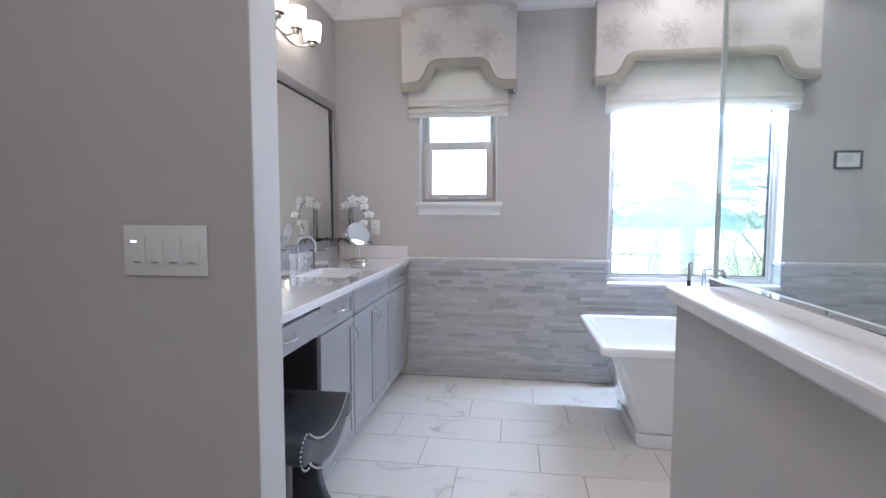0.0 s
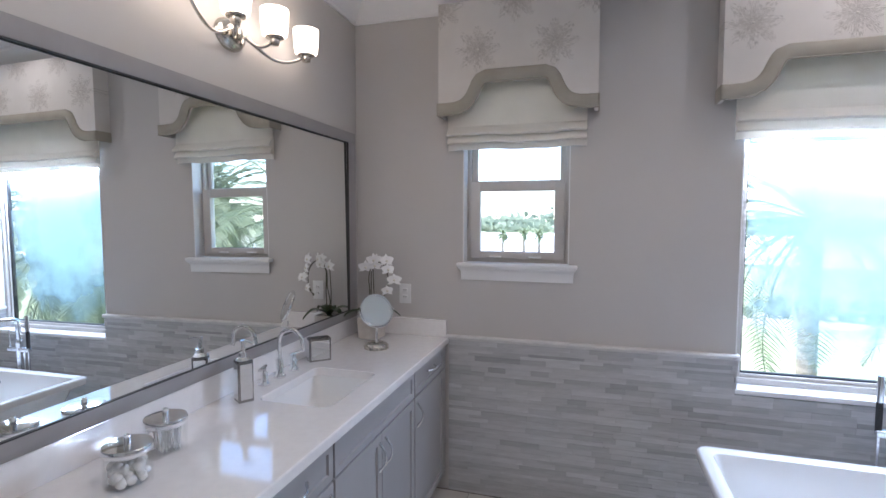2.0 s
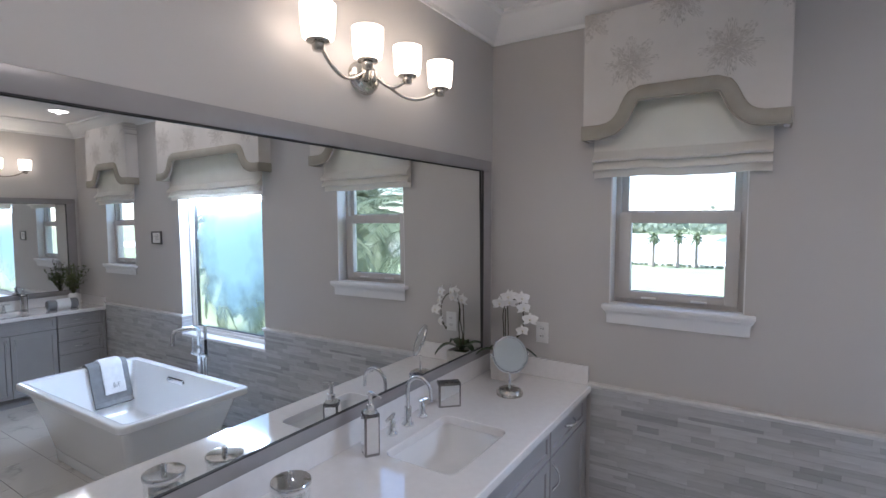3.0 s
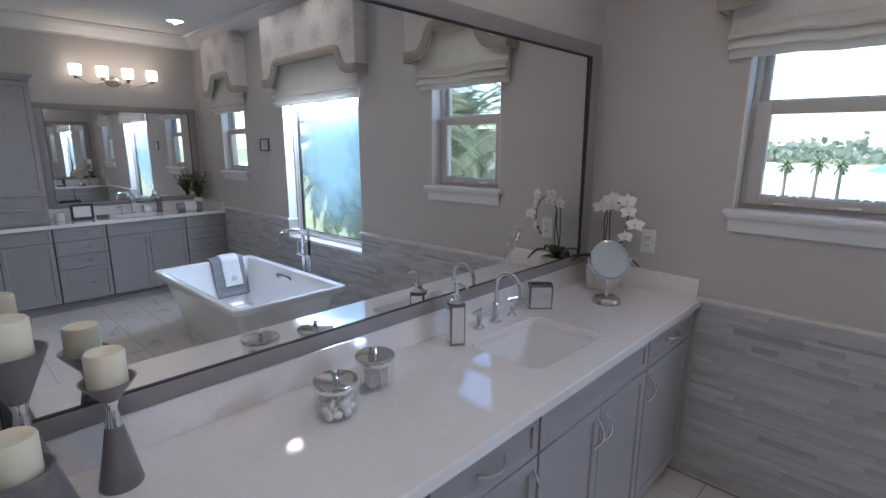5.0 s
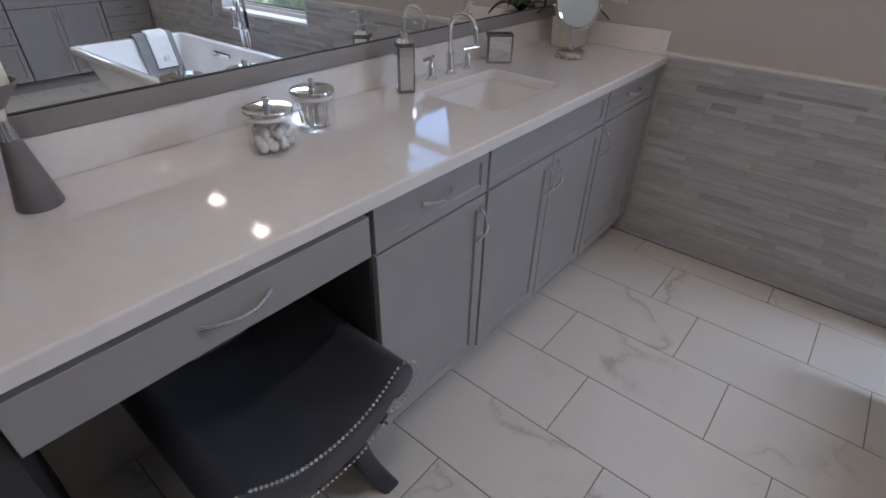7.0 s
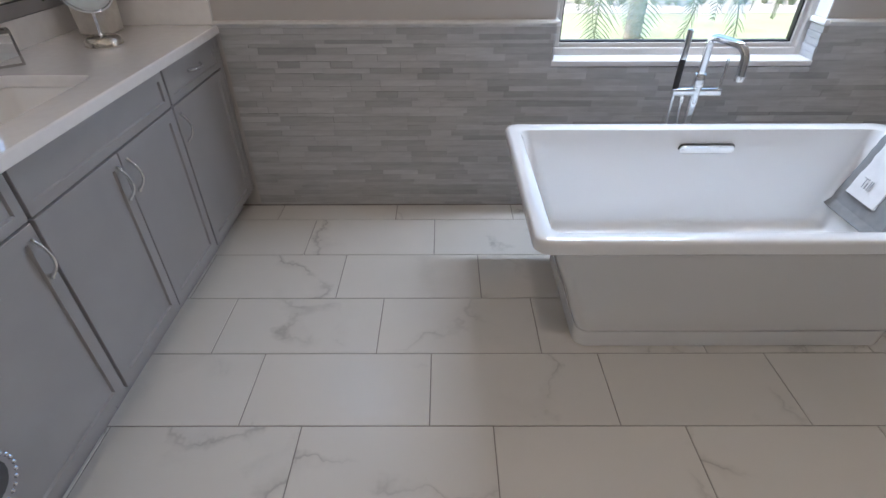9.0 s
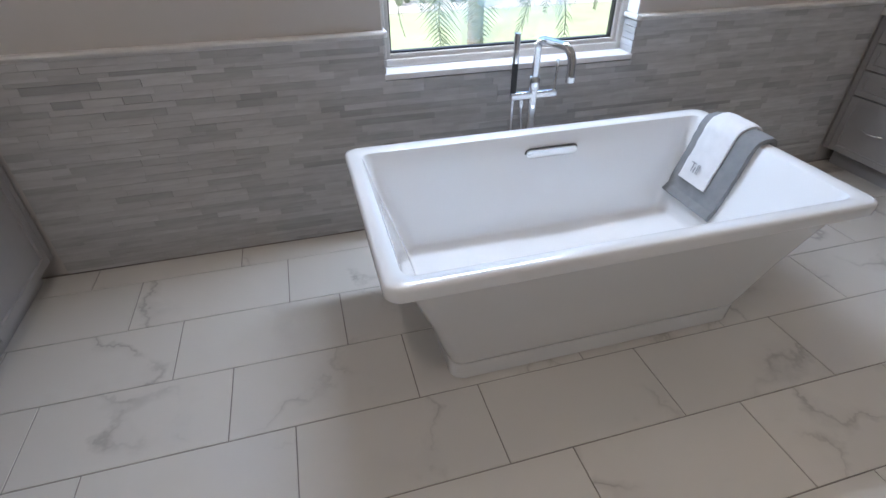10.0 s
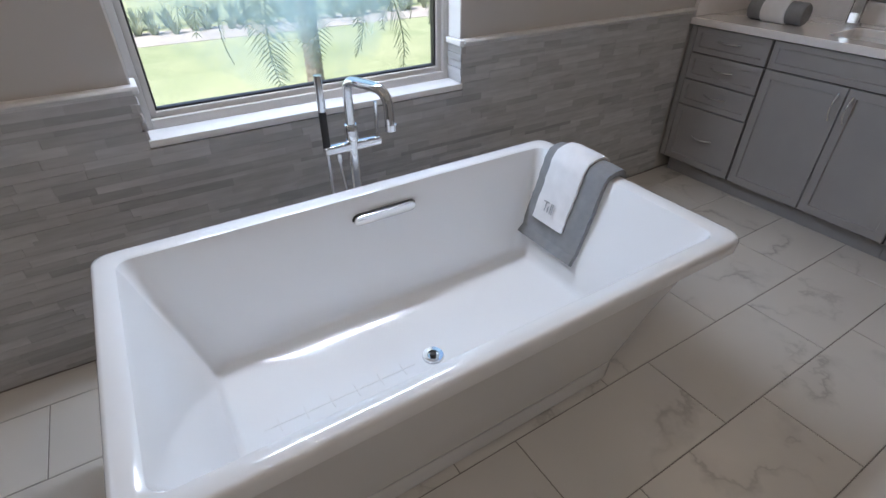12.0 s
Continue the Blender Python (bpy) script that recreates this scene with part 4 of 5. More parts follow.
# ---- taps and accessories on the worktop ----
def faucet(wx, out, yc, z, label):
    """A widespread tap: gooseneck spout and two lever valves."""
    root = empty("faucet", (wx, yc, z), label, "faucet", "basin faucets")
    o = Vector((out, 0, 0))
    c = Vector((wx, yc, z))
    part("spout_base", lathe([(0, 0), (0.026, 0), (0.026, 0.006), (0.018, 0.012), (0.0155, 0.02), (0.0155, 0.075), (0.013, 0.08), (0, 0.08)], c, 24), CHROME, root, "", 40)
    pts = [c + Vector((0, 0, 0.06)), c + Vector((0, 0, 0.155))]
    pts += [c + o * (0.058 - 0.058 * math.cos(radians(a))) + Vector((0, 0, 0.155 + 0.058 * math.sin(radians(a)))) for a in range(15, 166, 15)]
    end = c + o * (0.058 + 0.058 * math.cos(radians(15))) + Vector((0, 0, 0.155))
    pts += [end + Vector((0.0005 * out, 0, -0.008)), end + o * 0.004 + Vector((0, 0, -0.03))]
    part("spout", tube(pts, 0.0088, 14), CHROME, root, "curved chrome spout", 60)
    for s in (-1, 1):
        v = c + Vector((0, s * 0.106, 0))
        val = part("valve", lathe([(0, 0), (0.024, 0), (0.024, 0.005), (0.016, 0.012), (0.014, 0.02), (0.014, 0.05), (0.009, 0.056), (0.009, 0.07), (0, 0.07)], v, 20), CHROME, root, "", 40)
        t = v + Vector((0, 0, 0.075))
        part("lever", tube([t + Vector((-out * 0.006, -s * 0.02, 0)), t + Vector((out * 0.016, s * 0.052, 0.002))], 0.0066, 12), CHROME, val, "", 60)


faucet(-1.243, 1, 2.855, ZTOP, "polished chrome widespread gooseneck faucet behind the sink")
faucet(3.905, -1, 2.935, ZE, "polished chrome widespread gooseneck faucet behind the sink")

MIRRORTILE = mat("mirror_tile", (0.90, 0.905, 0.905), 0.04, 1.0)
PEWTER = mat("pewter_edge", (0.30, 0.29, 0.285), 0.25, 1.0)


def soap_dispenser(x, y, z, turn, label):
    root = empty("soap_dispenser", (x, y, z), label, "soap dispenser", "soap dispensers")
    b = Vector((x, y, z))
    part("bottle", box(x - 0.028, x + 0.028, y - 0.028, y + 0.028, z, z + 0.158, 0.003), PEWTER, root, "", 40)
    for dx, dy in ((1, 0), (-1, 0), (0, 1), (0, -1)):
        if dx:
            bm = box(x + dx * 0.0279, x + dx * 0.0295, y - 0.022, y + 0.022, z + 0.012, z + 0.146, 0.0006)
        else:
            bm = box(x - 0.022, x + 0.022, y + dy * 0.0279, y + dy * 0.0295, z + 0.012, z + 0.146, 0.0006)
        part("mirror_panel", bm, MIRRORTILE, root, "mirrored side panel")
    part("shoulder", lathe([(0.028, 0.158), (0.022, 0.166), (0.015, 0.17), (0.015, 0.186), (0.008, 0.19), (0.008, 0.222), (0.011, 0.224), (0.011, 0.232), (0, 0.234)], b, 20), CHROME, root, "chrome pump", 40)
    part("nozzle", tube([b + Vector((0, 0, 0.227)), b + Vector((0.02, 0.012, 0.229)), b + Vector((0.045, 0.027, 0.221))], [0.006, 0.005, 0.0035], 10), CHROME, root, "", 60)
    root.rotation_euler = (0, 0, radians(turn))


soap_dispenser(-1.205, 2.575, ZTOP, -33, "mirrored square soap dispenser with chrome pump")


def tumbler(x, y, z, turn):
    root = empty("brush_holder", (x, y, z), "mirrored square brush holder with a pewter edge", "brush holder")
    w, d, h = 0.052, 0.03, 0.112
    bm = box(x - d, x + d, y - w, y + w, z, z + h, 0.003)
    part("box", bm, PEWTER, root, "", 40)
    part("mirror_panel", box(x + d - 0.001, x + d + 0.0015, y - w + 0.008, y + w - 0.008, z + 0.01, z + h - 0.01, 0.0006), MIRRORTILE, root, "mirrored front panel")
    part("mirror_panel", box(x - d + 0.006, x + d - 0.006, y - w - 0.0015, y - w + 0.001, z + 0.01, z + h - 0.01, 0.0006), MIRRORTILE, root, "mirrored side panel")
    for ya in (y - w + 0.012, y + 0.004):
        part("slot", box(x - 0.014, x + 0.014, ya, ya + 0.036, z + h + 0.0002, z + h + 0.0012), DARKGAP, root, "dark opening")
    root.rotation_euler = (0, 0, radians(turn))


tumbler(-1.215, 3.135, ZTOP, -46)


def makeup_mirror(x, y, z, face_to):
    root = empty("makeup_mirror", (x, y, z), "round chrome standing makeup mirror on a fluted base", "makeup mirror")
    b = Vector((x, y, z))
    part("base", lathe([(0, 0.038), (0.014, 0.038), (0.046, 0.035), (0.058, 0.028), (0.061, 0.022), (0.064, 0.018), (0.065, 0.004), (0.062, 0.0), (0, 0.0)], b, 36), NICKEL, root, "fluted chrome foot", 40)
    part("stem", lathe([(0.0, 0.037), (0.010, 0.037), (0.0065, 0.046), (0.0055, 0.11), (0.008, 0.118), (0, 0.12)], b, 16), CHROME, root, "", 50)
    c = b + Vector((0, 0, 0.205))
    way = (Vector(face_to) - c).normalized()
    m = Matrix.Translation(c - origin(root)) @ way.to_track_quat("Z", "Y").to_matrix().to_4x4()
    ring = part("ring", lathe([(0.078, -0.006), (0.086, -0.007), (0.089, 0.0), (0.086, 0.007), (0.078, 0.006), (0.078, -0.006)], (0, 0, 0), 48), CHROME, root, "", 40, True)
    ring.matrix_local = m
    disc = part("mirror_disc", lathe([(0, -0.004), (0.079, -0.004), (0.079, 0.003), (0.06, 0.0022), (0.03, 0.0016), (0, 0.0014)], (0, 0, 0), 48), MIRROR, root, "silvered magnifying glass", 60, True)
    disc.matrix_local = m
    for s in (-1, 1):
        k = part("pivot_knob", lathe([(0, -0.008), (0.006, -0.006), (0.007, 0.004), (0, 0.008)], (0, 0, 0), 12), CHROME, root, "", 50, True)
        k.matrix_local = m @ Matrix.Translation((s * 0.096, 0, 0)) @ pose(0, 0, 0, 0, 90, 0)
    side = m.to_3x3() @ Vector((1, 0, 0))
    up = m.to_3x3() @ Vector((0, 1, 0))
    pts = [c + 0.093 * (side * math.cos(radians(a)) + up * math.sin(radians(a))) for a in range(180, 361, 12)]
    part("yoke", tube(pts, 0.0035, 8), CHROME, root, "", 60)


makeup_mirror(-1.035, 3.412, ZTOP, (0.35, 2.1, 1.95))


def orchid(x, y, z):
    """A potted white orchid: square pot, strap leaves, two stakes and an arching spray of flowers."""
    rng = random.Random(3)
    root = empty("orchid", (x, y, z), "white orchid in a square white pot", "potted plant")
    pot = part("pot", loft([[(a, b, z + h) for a, b in rounded(x - r, x + r, y - r, y + r, 0.008, 3)] for r, h in ((0.054, 0.0), (0.06, 0.004), (0.064, 0.115), (0.064, 0.12), (0.058, 0.12), (0.057, 0.105))], cap_first=True, cap_last=True), mottled("white_pot", (0.62, 0.59, 0.55), (0.72, 0.69, 0.65), 0.5, 30, 200, 0.1), root, "ivory ceramic pot", 40)
    part("soil", lathe([(0, 0.112), (0.03, 0.11), (0.054, 0.105)], (x, y, z), 16), mottled("moss", (0.03, 0.04, 0.015), (0.06, 0.07, 0.03), 0.9, 60, 200, 0.5), pot)
    green = mottled("orchid_leaf", (0.022, 0.045, 0.015), (0.035, 0.065, 0.022), 0.4, 20, 120, 0.05)
    stemm = mottled("orchid_stem", (0.05, 0.06, 0.025), (0.08, 0.07, 0.04), 0.5, 20, 120, 0.05)
    petal = mottled("orchid_petal", (0.80, 0.79, 0.77), (0.84, 0.83, 0.82), 0.6, 40, 300, 0.05)
    for ang, ln in ((35, 0.17), (150, 0.16), (215, 0.18), (300, 0.17), (80, 0.12)):
        u = Vector((math.cos(radians(ang)), math.sin(radians(ang)), 0))
        w = Vector((-u.y, u.x, 0))
        bm = bmesh.new()
        rings = []
        for i in range(9):
            f = i / 8
            p = Vector((x, y, z + 0.115)) + u * ln * f + Vector((0, 0, 0.055 * math.sin(f * 2.6) - 0.03 * f * f))
            hw = 0.024 * math.sin(math.pi * (0.12 + 0.88 * f) ** 0.8) + 0.002
            rings.append([p + w * hw + Vector((0, 0, 0.006)), p + Vector((0, 0, 0.0)), p - w * hw + Vector((0, 0, 0.006)), p + Vector((0, 0, -0.003))])
        loft(rings, bm, True, True)
        part("leaf", bm, green, root, "dark green strap leaf", 60)
    for dx, dy, h in ((0.01, 0.0, 0.40), (-0.006, 0.012, 0.39)):
        part("stake", tube([(x + dx, y + dy, z + 0.1), (x + dx * 1.6, y + dy * 1.2, z + 0.25), (x + dx, y + dy, z + h)], 0.0028, 6), stemm, root)
    # the spray arches up and over towards the room
    path = []
    for i in range(25):
        a = radians(200 - i * 11)
        path.append(Vector((x + 0.055 + 0.062 * math.cos(a), y - 0.02 - 0.012 * i / 24, z + 0.335 + 0.105 * math.sin(a))))
    path = [Vector((x, y, z + 0.11)), Vector((x - 0.01, y, z + 0.2))] + path
    part("flower_stem", tube(path, 0.003, 6), stemm, root, "arching dark flower stem", 60)

    def flower(at, facing, r):
        fl = bmesh.new()
        q = Vector(facing).normalized().to_track_quat("Z", "Y").to_matrix()
        for k, (ang, ln, wd) in enumerate(((90, 1.0, 0.55), (210, 1.0, 0.5), (330, 1.0, 0.5), (20, 1.08, 0.95), (160, 1.08, 0.95))):
            ca, sa = math.cos(radians(ang)), math.sin(radians(ang))
            rings = []
            for i in range(6):
                f = i / 5
                hw = r * wd * 0.55 * math.sin(math.pi * (0.08 + 0.86 * f) ** 0.75) + 0.0005
                cz = 0.004 * (k > 2) + r * (0.25 * f - 0.4 * f * f)
                row = []
                for s, lift in ((-1, 0.10), (0, 0.0), (1, 0.10), (0, -0.03)):
                    lx, ly = f * r * ln, s * hw
                    row.append(Vector(at) + q @ Vector((lx * ca - ly * sa, lx * sa + ly * ca, cz + lift * r - (0.0015 if s == 0 and lift < 0 else 0))))
                rings.append(row)
            loft(rings, fl, True, True)
        f_ob = part("flower", fl, petal, root, "white orchid bloom", 60)
        lip = lathe([(0, 0.0), (0.005, 0.003), (0.007, 0.009), (0.003, 0.014), (0, 0.015)], (0, 0, 0), 8)
        for v in lip.verts:
            v.co = Vector(at) + q @ v.co
        part("lip", lip, mat("orchid_lip", (0.74, 0.70, 0.60), 0.5), f_ob, "pale cream lip")
    look_to = (0.55, -0.8, 0.1)
    for i, (idx, off, r) in enumerate(((7, (-0.03, 0, 0.012), 0.041), (10, (0.0, -0.02, 0.02), 0.041), (9, (0.012, 0, -0.004), 0.038), (14, (0.03, -0.01, 0.016), 0.041), (16, (0.02, -0.012, -0.012), 0.038), (20, (0.035, 0, 0.0), 0.041), (22, (0.0, -0.01, -0.02), 0.034), (12, (-0.02, 0.02, 0.01), 0.036))):
        p = path[idx] + Vector(off)
        d = Vector(look_to) + Vector((rng.uniform(-0.4, 0.4), rng.uniform(-0.3, 0.3), rng.uniform(-0.3, 0.3)))
        flower(p, d, r)
    for idx in (24, 26):
        part("bud", lathe([(0, -0.008), (0.006, -0.003), (0.005, 0.006), (0, 0.01)], path[idx], 8), stemm, root, "dark bud", 50)


orchid(-1.165, 3.635, ZTOP)


def jar(x, y, z, label, fill):
    root = empty("glass_jar", (x, y, z), label, "jar", "glass jars with chrome lids")
    b = (x, y, z)
    r = 0.057
    shut(part("glass", lathe([(0, 0.0), (r - 0.006, 0.0), (r, 0.008), (r, 0.092), (r - 0.004, 0.092), (r - 0.004, 0.016), (r - 0.012, 0.011), (0, 0.011)], b, 36), JARGLASS, root, "clear thick glass", 40))
    lid = part("lid", lathe([(r - 0.005, 0.086), (r + 0.0015, 0.092), (r + 0.0025, 0.096), (r + 0.0025, 0.107), (r, 0.110), (0.02, 0.1115), (0, 0.1115)], b, 36), CHROME, root, "polished chrome lid", 40)
    part("knob", lathe([(0, 0.1115), (0.009, 0.1115), (0.0085, 0.116), (0.0085, 0.132), (0.006, 0.134), (0, 0.134)], b, 18), CHROME, lid, "", 40)
    rng = random.Random(round(y * 100))
    cotton = mottled("cotton", (0.80, 0.79, 0.78), (0.86, 0.85, 0.84), 0.95, 60, 400, 0.4)
    if fill == "balls":
        for k in range(36):
            a, rr = k * 2.39996, 0.041 * math.sqrt((k % 12 + 0.5) / 12)
            bm = bmesh.new()
            bmesh.ops.create_icosphere(bm, subdivisions=2, radius=0.0125, matrix=Matrix.Translation((x + rr * math.cos(a), y + rr * math.sin(a), z + 0.023 + 0.017 * (k // 12))))
            for v in bm.verts:
                v.co += noise.noise_vector(v.co * 70) * 0.006
            part("cotton_wad", bm, cotton, root, "white cotton wad", 60)
    else:
        for k in range(34):
            a = rng.uniform(0, 6.28)
            rr = rng.uniform(0.005, 0.042)
            p = Vector((x + rr * math.cos(a), y + rr * math.sin(a), z + 0.013))
            q = p + Vector((rng.uniform(-0.012, 0.012), rng.uniform(-0.012, 0.012), 0.07))
            part("cotton_swab", tube([p, p.lerp(q, 0.12), p.lerp(q, 0.2), p.lerp(q, 0.8), p.lerp(q, 0.88), q], [0.0015, 0.003, 0.0013, 0.0013, 0.003, 0.0015], 6), cotton, root, "white cotton swab", 60)


JARGLASS = glass("jar_glass", (0.985, 0.99, 0.99), 0.0, 0.2)
jar(-1.095, 1.985, ZTOP, "clear glass jar of cotton wads with chrome lid", "balls")
jar(-1.145, 2.155, ZTOP, "clear glass jar of cotton swabs with chrome lid", "swabs")

WAX = mat("candle_wax", (0.80, 0.77, 0.62), 0.5, 0.0, Subsurface_Weight=0.25)
HOLDER = mottled("grey_enamel", (0.17, 0.16, 0.165), (0.20, 0.19, 0.195), 0.35, 12, 200, 0.02)


def candle(x, y, z, h_base, h_cup, r_base, r_cup, label, foot_first=True):
    """A hourglass candle holder: cone foot, chrome waist, cone cup, pillar candle."""
    root = empty("candle_holder", (x, y, z), label, "candle holder", "candle holders")
    b = Vector((x, y, z))
    part("foot", lathe([(0, 0.0), (r_base - 0.002, 0.0), (r_base, 0.004), (0.017, h_base), (0, h_base)], b, 36), HOLDER, root, "grey enamel cone", 40)
    part("waist", lathe([(0.0172, h_base), (0.0115, h_base + 0.035), (0.0115, h_base + 0.042), (0.0165, h_base + 0.058), (0, h_base + 0.058)], b, 28), CHROME, root, "faceted chrome waist", 20)
    zc = h_base + 0.058
    cup = part("cup", lathe([(0.0165, zc), (r_cup, zc + h_cup), (r_cup - 0.004, zc + h_cup), (r_cup - 0.012, zc + h_cup - 0.012), (0, zc + h_cup - 0.012)], b, 36), HOLDER, root, "grey enamel cup", 40)
    zt = zc + h_cup - 0.012
    thing("pillar_candle", lathe([(0, 0), (0.036, 0.0), (0.037, 0.004), (0.037, 0.068), (0.034, 0.073), (0.02, 0.070), (0.008, 0.066), (0, 0.066)], b + Vector((0, 0, zt)), 32), WAX, b + Vector((0, 0, zt)), "ivory pillar candle in a grey holder", "candle", "pillar candles", 40)


candle(-1.200, 1.512, ZTOP, 0.138, 0.045, 0.042, 0.052, "grey hourglass candle holder with a chrome waist")
candle(-1.205, 1.372, ZTOP, 0.185, 0.10, 0.066, 0.058, "tall grey hourglass candle holder with a chrome waist")
candle(-1.060, 1.345, ZTOP, 0.03, 0.10, 0.056, 0.054, "low grey hourglass candle holder with a chrome waist")


# ---- stool ----
def stool():
    """A saddle-seat vanity stool: leather seat with rolled ends, nail trim, tapered legs."""
    yc, xc = 1.715, -0.845
    root = empty("vanity_stool", (xc, yc, 0), "dark blue-grey leather saddle stool with nailhead trim", "stool")
    hl, hw = 0.205, 0.235
    def top(f):  # seat height along y, f from -1 to 1
        return 0.447 + 0.08 * abs(f) ** 2.2
    n = 24
    rings = []
    prof_out = []
    for i in range(n + 1):
        f = -1 + 2 * i / n
        prof_out.append((yc + f * hl, top(f)))
    r = 0.05
    # outline of the side: the top dips in the middle, both ends roll over outwards
    right = [(yc + hl + r * math.sin(radians(a)), top(1) - r + r * math.cos(radians(a))) for a in range(15, 200, 18)]
    left = [(2 * yc - a, b) for a, b in reversed(right)]
    under = []
    for i in range(n + 1):
        f = 1 - 2 * i / n
        under.append((yc + f * (hl - 0.015), top(f) - 0.088))
    outline = prof_out + right + under + left
    bm = extrude(outline, 2 * hw, lambda a, b, c: (xc - hw + c, a, b))
    edges = [e for e in bm.edges if abs(e.verts[0].co.x - e.verts[1].co.x) < 1e-6]
    bmesh.ops.bevel(bm, geom=edges, offset=0.008, segments=3, profile=0.5, affect="EDGES")
    seat = part("seat", bm, LEATHER, root, "dark blue-grey leather saddle seat", 50)
    nail = lathe([(0, 0.004), (0.003, 0.0032), (0.005, 0.0)], (0, 0, 0), 8)
    me = bpy.data.meshes.new("nail")
    nail.to_mesh(me)
    nail.free()
    me.materials.append(CHROME)
    # nails run along the edge of the outline, on the front and back faces
    pts = [Vector((0, a, b)) for a, b in outline]
    run, total = [], 0.0
    loop = pts + [pts[0]]
    step = 0.0125
    carry = 0.0
    for a, b in zip(loop, loop[1:]):
        d = (b - a)
        ln = d.length
        t = step - carry
        while t < ln:
            p = a + d * (t / ln)
            nrm = Vector((0, d.z, -d.y)).normalized()
            run.append(p - nrm * 0.011 if (p - nrm * 0.011 - Vector((0, yc, 0.43))).length < (p - Vector((0, yc, 0.43))).length + 0.02 else p + nrm * 0.011)
            t += step
        carry = ln - (t - step)
    for side in (1,):
        for p in run:
            ob = new("nail", me)
            ob.parent = seat
            ob.matrix_local = Matrix.Translation(Vector((xc + side * (hw + 0.0004), p.y, p.z)) - origin(seat)) @ pose(0, 0, 0, 0, 90 * side, 0)
    # solid end panels: waisted, flaring to the floor
    for sy in (-1, 1):
        rings = []
        for i in range(11):
            f = i / 10
            hx = 0.150 - 0.020 * math.sin(math.pi * f * 0.8) + 0.060 * f ** 3
            yy = yc + sy * (hl - 0.045 - 0.028 * math.sin(math.pi * f) + 0.035 * f * f)
            zz = 0.405 * (1 - f)
            rings.append([(xc + a, yy + b, zz) for a, b in rounded(-hx, hx, -0.028, 0.028, 0.012, 3)])
        part("end_panel", loft(rings, cap_first=True, cap_last=True), LEATHER, root, "leather-covered flared end panel", 40)


stool()


# ---- tub filler and towels ----
def tub_filler():
    x, y = 1.345, 3.575
    root = empty("tub_filler", (x, y, 0), "polished chrome freestanding tub filler with hand shower", "tub faucet")
    part("floor_flange", lathe([(0, 0), (0.045, 0), (0.045, 0.006), (0.03, 0.014), (0, 0.014)], (x, y, 0), 28), CHROME, root, "", 40)
    part("riser", tube([(x, y, 0.01), (x, y, 0.70)], 0.02, 20), CHROME, root, "", 60)
    part("crossbar", box(x - 0.105, x + 0.108, y - 0.017, y + 0.017, 0.662, 0.694, 0.008, 3), CHROME, root, "", 40)
    pts = [Vector((x, y, 0.69)), Vector((x, y, 0.865))]
    d = Vector((0.062, -0.20, 0)).normalized()
    pts += [Vector((x, y, 0.865)) + d * (0.04 - 0.04 * math.cos(radians(a))) + Vector((0, 0, 0.04 * math.sin(radians(a)))) for a in (20, 40, 60, 80)]
    pts += [Vector((x, y, 0.905)) + d * 0.06, Vector((x, y, 0.905)) + d * 0.145]
    pts += [Vector((x, y, 0.855)) + d * (0.145 + 0.05 * math.sin(radians(a))) + Vector((0, 0, 0.05 * math.cos(radians(a)))) for a in (20, 40, 60, 80)]
    pts += [Vector((x, y, 0.80)) + d * 0.198]
    part("spout", tube(pts, 0.0165, 16), CHROME, root, "arched chrome spout", 60)
    part("collar", lathe([(0.022, 0.0), (0.024, 0.004), (0.024, 0.05), (0.021, 0.055), (0, 0.055)], (x, y, 0.70), 24), CHROME, root, "", 40)
    part("aerator", lathe([(0, 0), (0.0185, 0.0), (0.0185, 0.02), (0, 0.02)], Vector((x, y, 0.782)) + d * 0.199, 20), CHROME, root, "", 40)
    hx = x - 0.093
    grip = part("hand_shower", tube([(hx, y, 0.68), (hx, y, 0.685), (hx, y, 0.815)], 0.0125, 16), BLACK, root, "black grip", 60)
    part("shower_head", tube([(hx, y, 0.815), (hx, y, 0.93)], 0.0135, 16), CHROME, grip, "chrome head", 60)
    part("lever", tube([(x + 0.095, y, 0.69), (x + 0.095, y, 0.70), (x + 0.097, y - 0.002, 0.815)], [0.012, 0.0065, 0.0065], 12), CHROME, root, "slim chrome lever", 60)
    hose = [(hx + 0.04, y, 0.665), (hx + 0.042, y, 0.60), (hx + 0.06, y + 0.01, 0.45), (hx + 0.05, y + 0.02, 0.25), (hx + 0.015, y + 0.02, 0.2), (hx, y + 0.01, 0.3), (hx, y, 0.5), (hx, y, 0.665)]
    sm = []
    for i in range(len(hose) - 1):
        a, b, c, e = (Vector(hose[max(i - 1, 0)]), Vector(hose[i]), Vector(hose[i + 1]), Vector(hose[min(i + 2, len(hose) - 1)]))
        for k in range(6):
            f = k / 6
            sm.append(0.5 * ((2 * b) + (c - a) * f + (2 * a - 5 * b + 4 * c - e) * f * f + (3 * b - a - 3 * c + e) * f ** 3))
    part("hose", tube(sm + [Vector(hose[-1])], 0.0065, 10), CHROME, root, "ribbed chrome hose", 60)
    part("hose_nut", lathe([(0.0, 0), (0.011, 0), (0.012, 0.03), (0, 0.03)], (hx + 0.04, y, 0.63), 12), CHROME, root, "", 40)


tub_filler()

GREYTOWEL = mottled("grey_terry", (0.22, 0.225, 0.235), (0.27, 0.275, 0.285), 0.95, 25, 420, 0.9)
WHITETOWEL = mottled("white_terry", (0.76, 0.76, 0.77), (0.82, 0.82, 0.83), 0.95, 25, 420, 0.8)


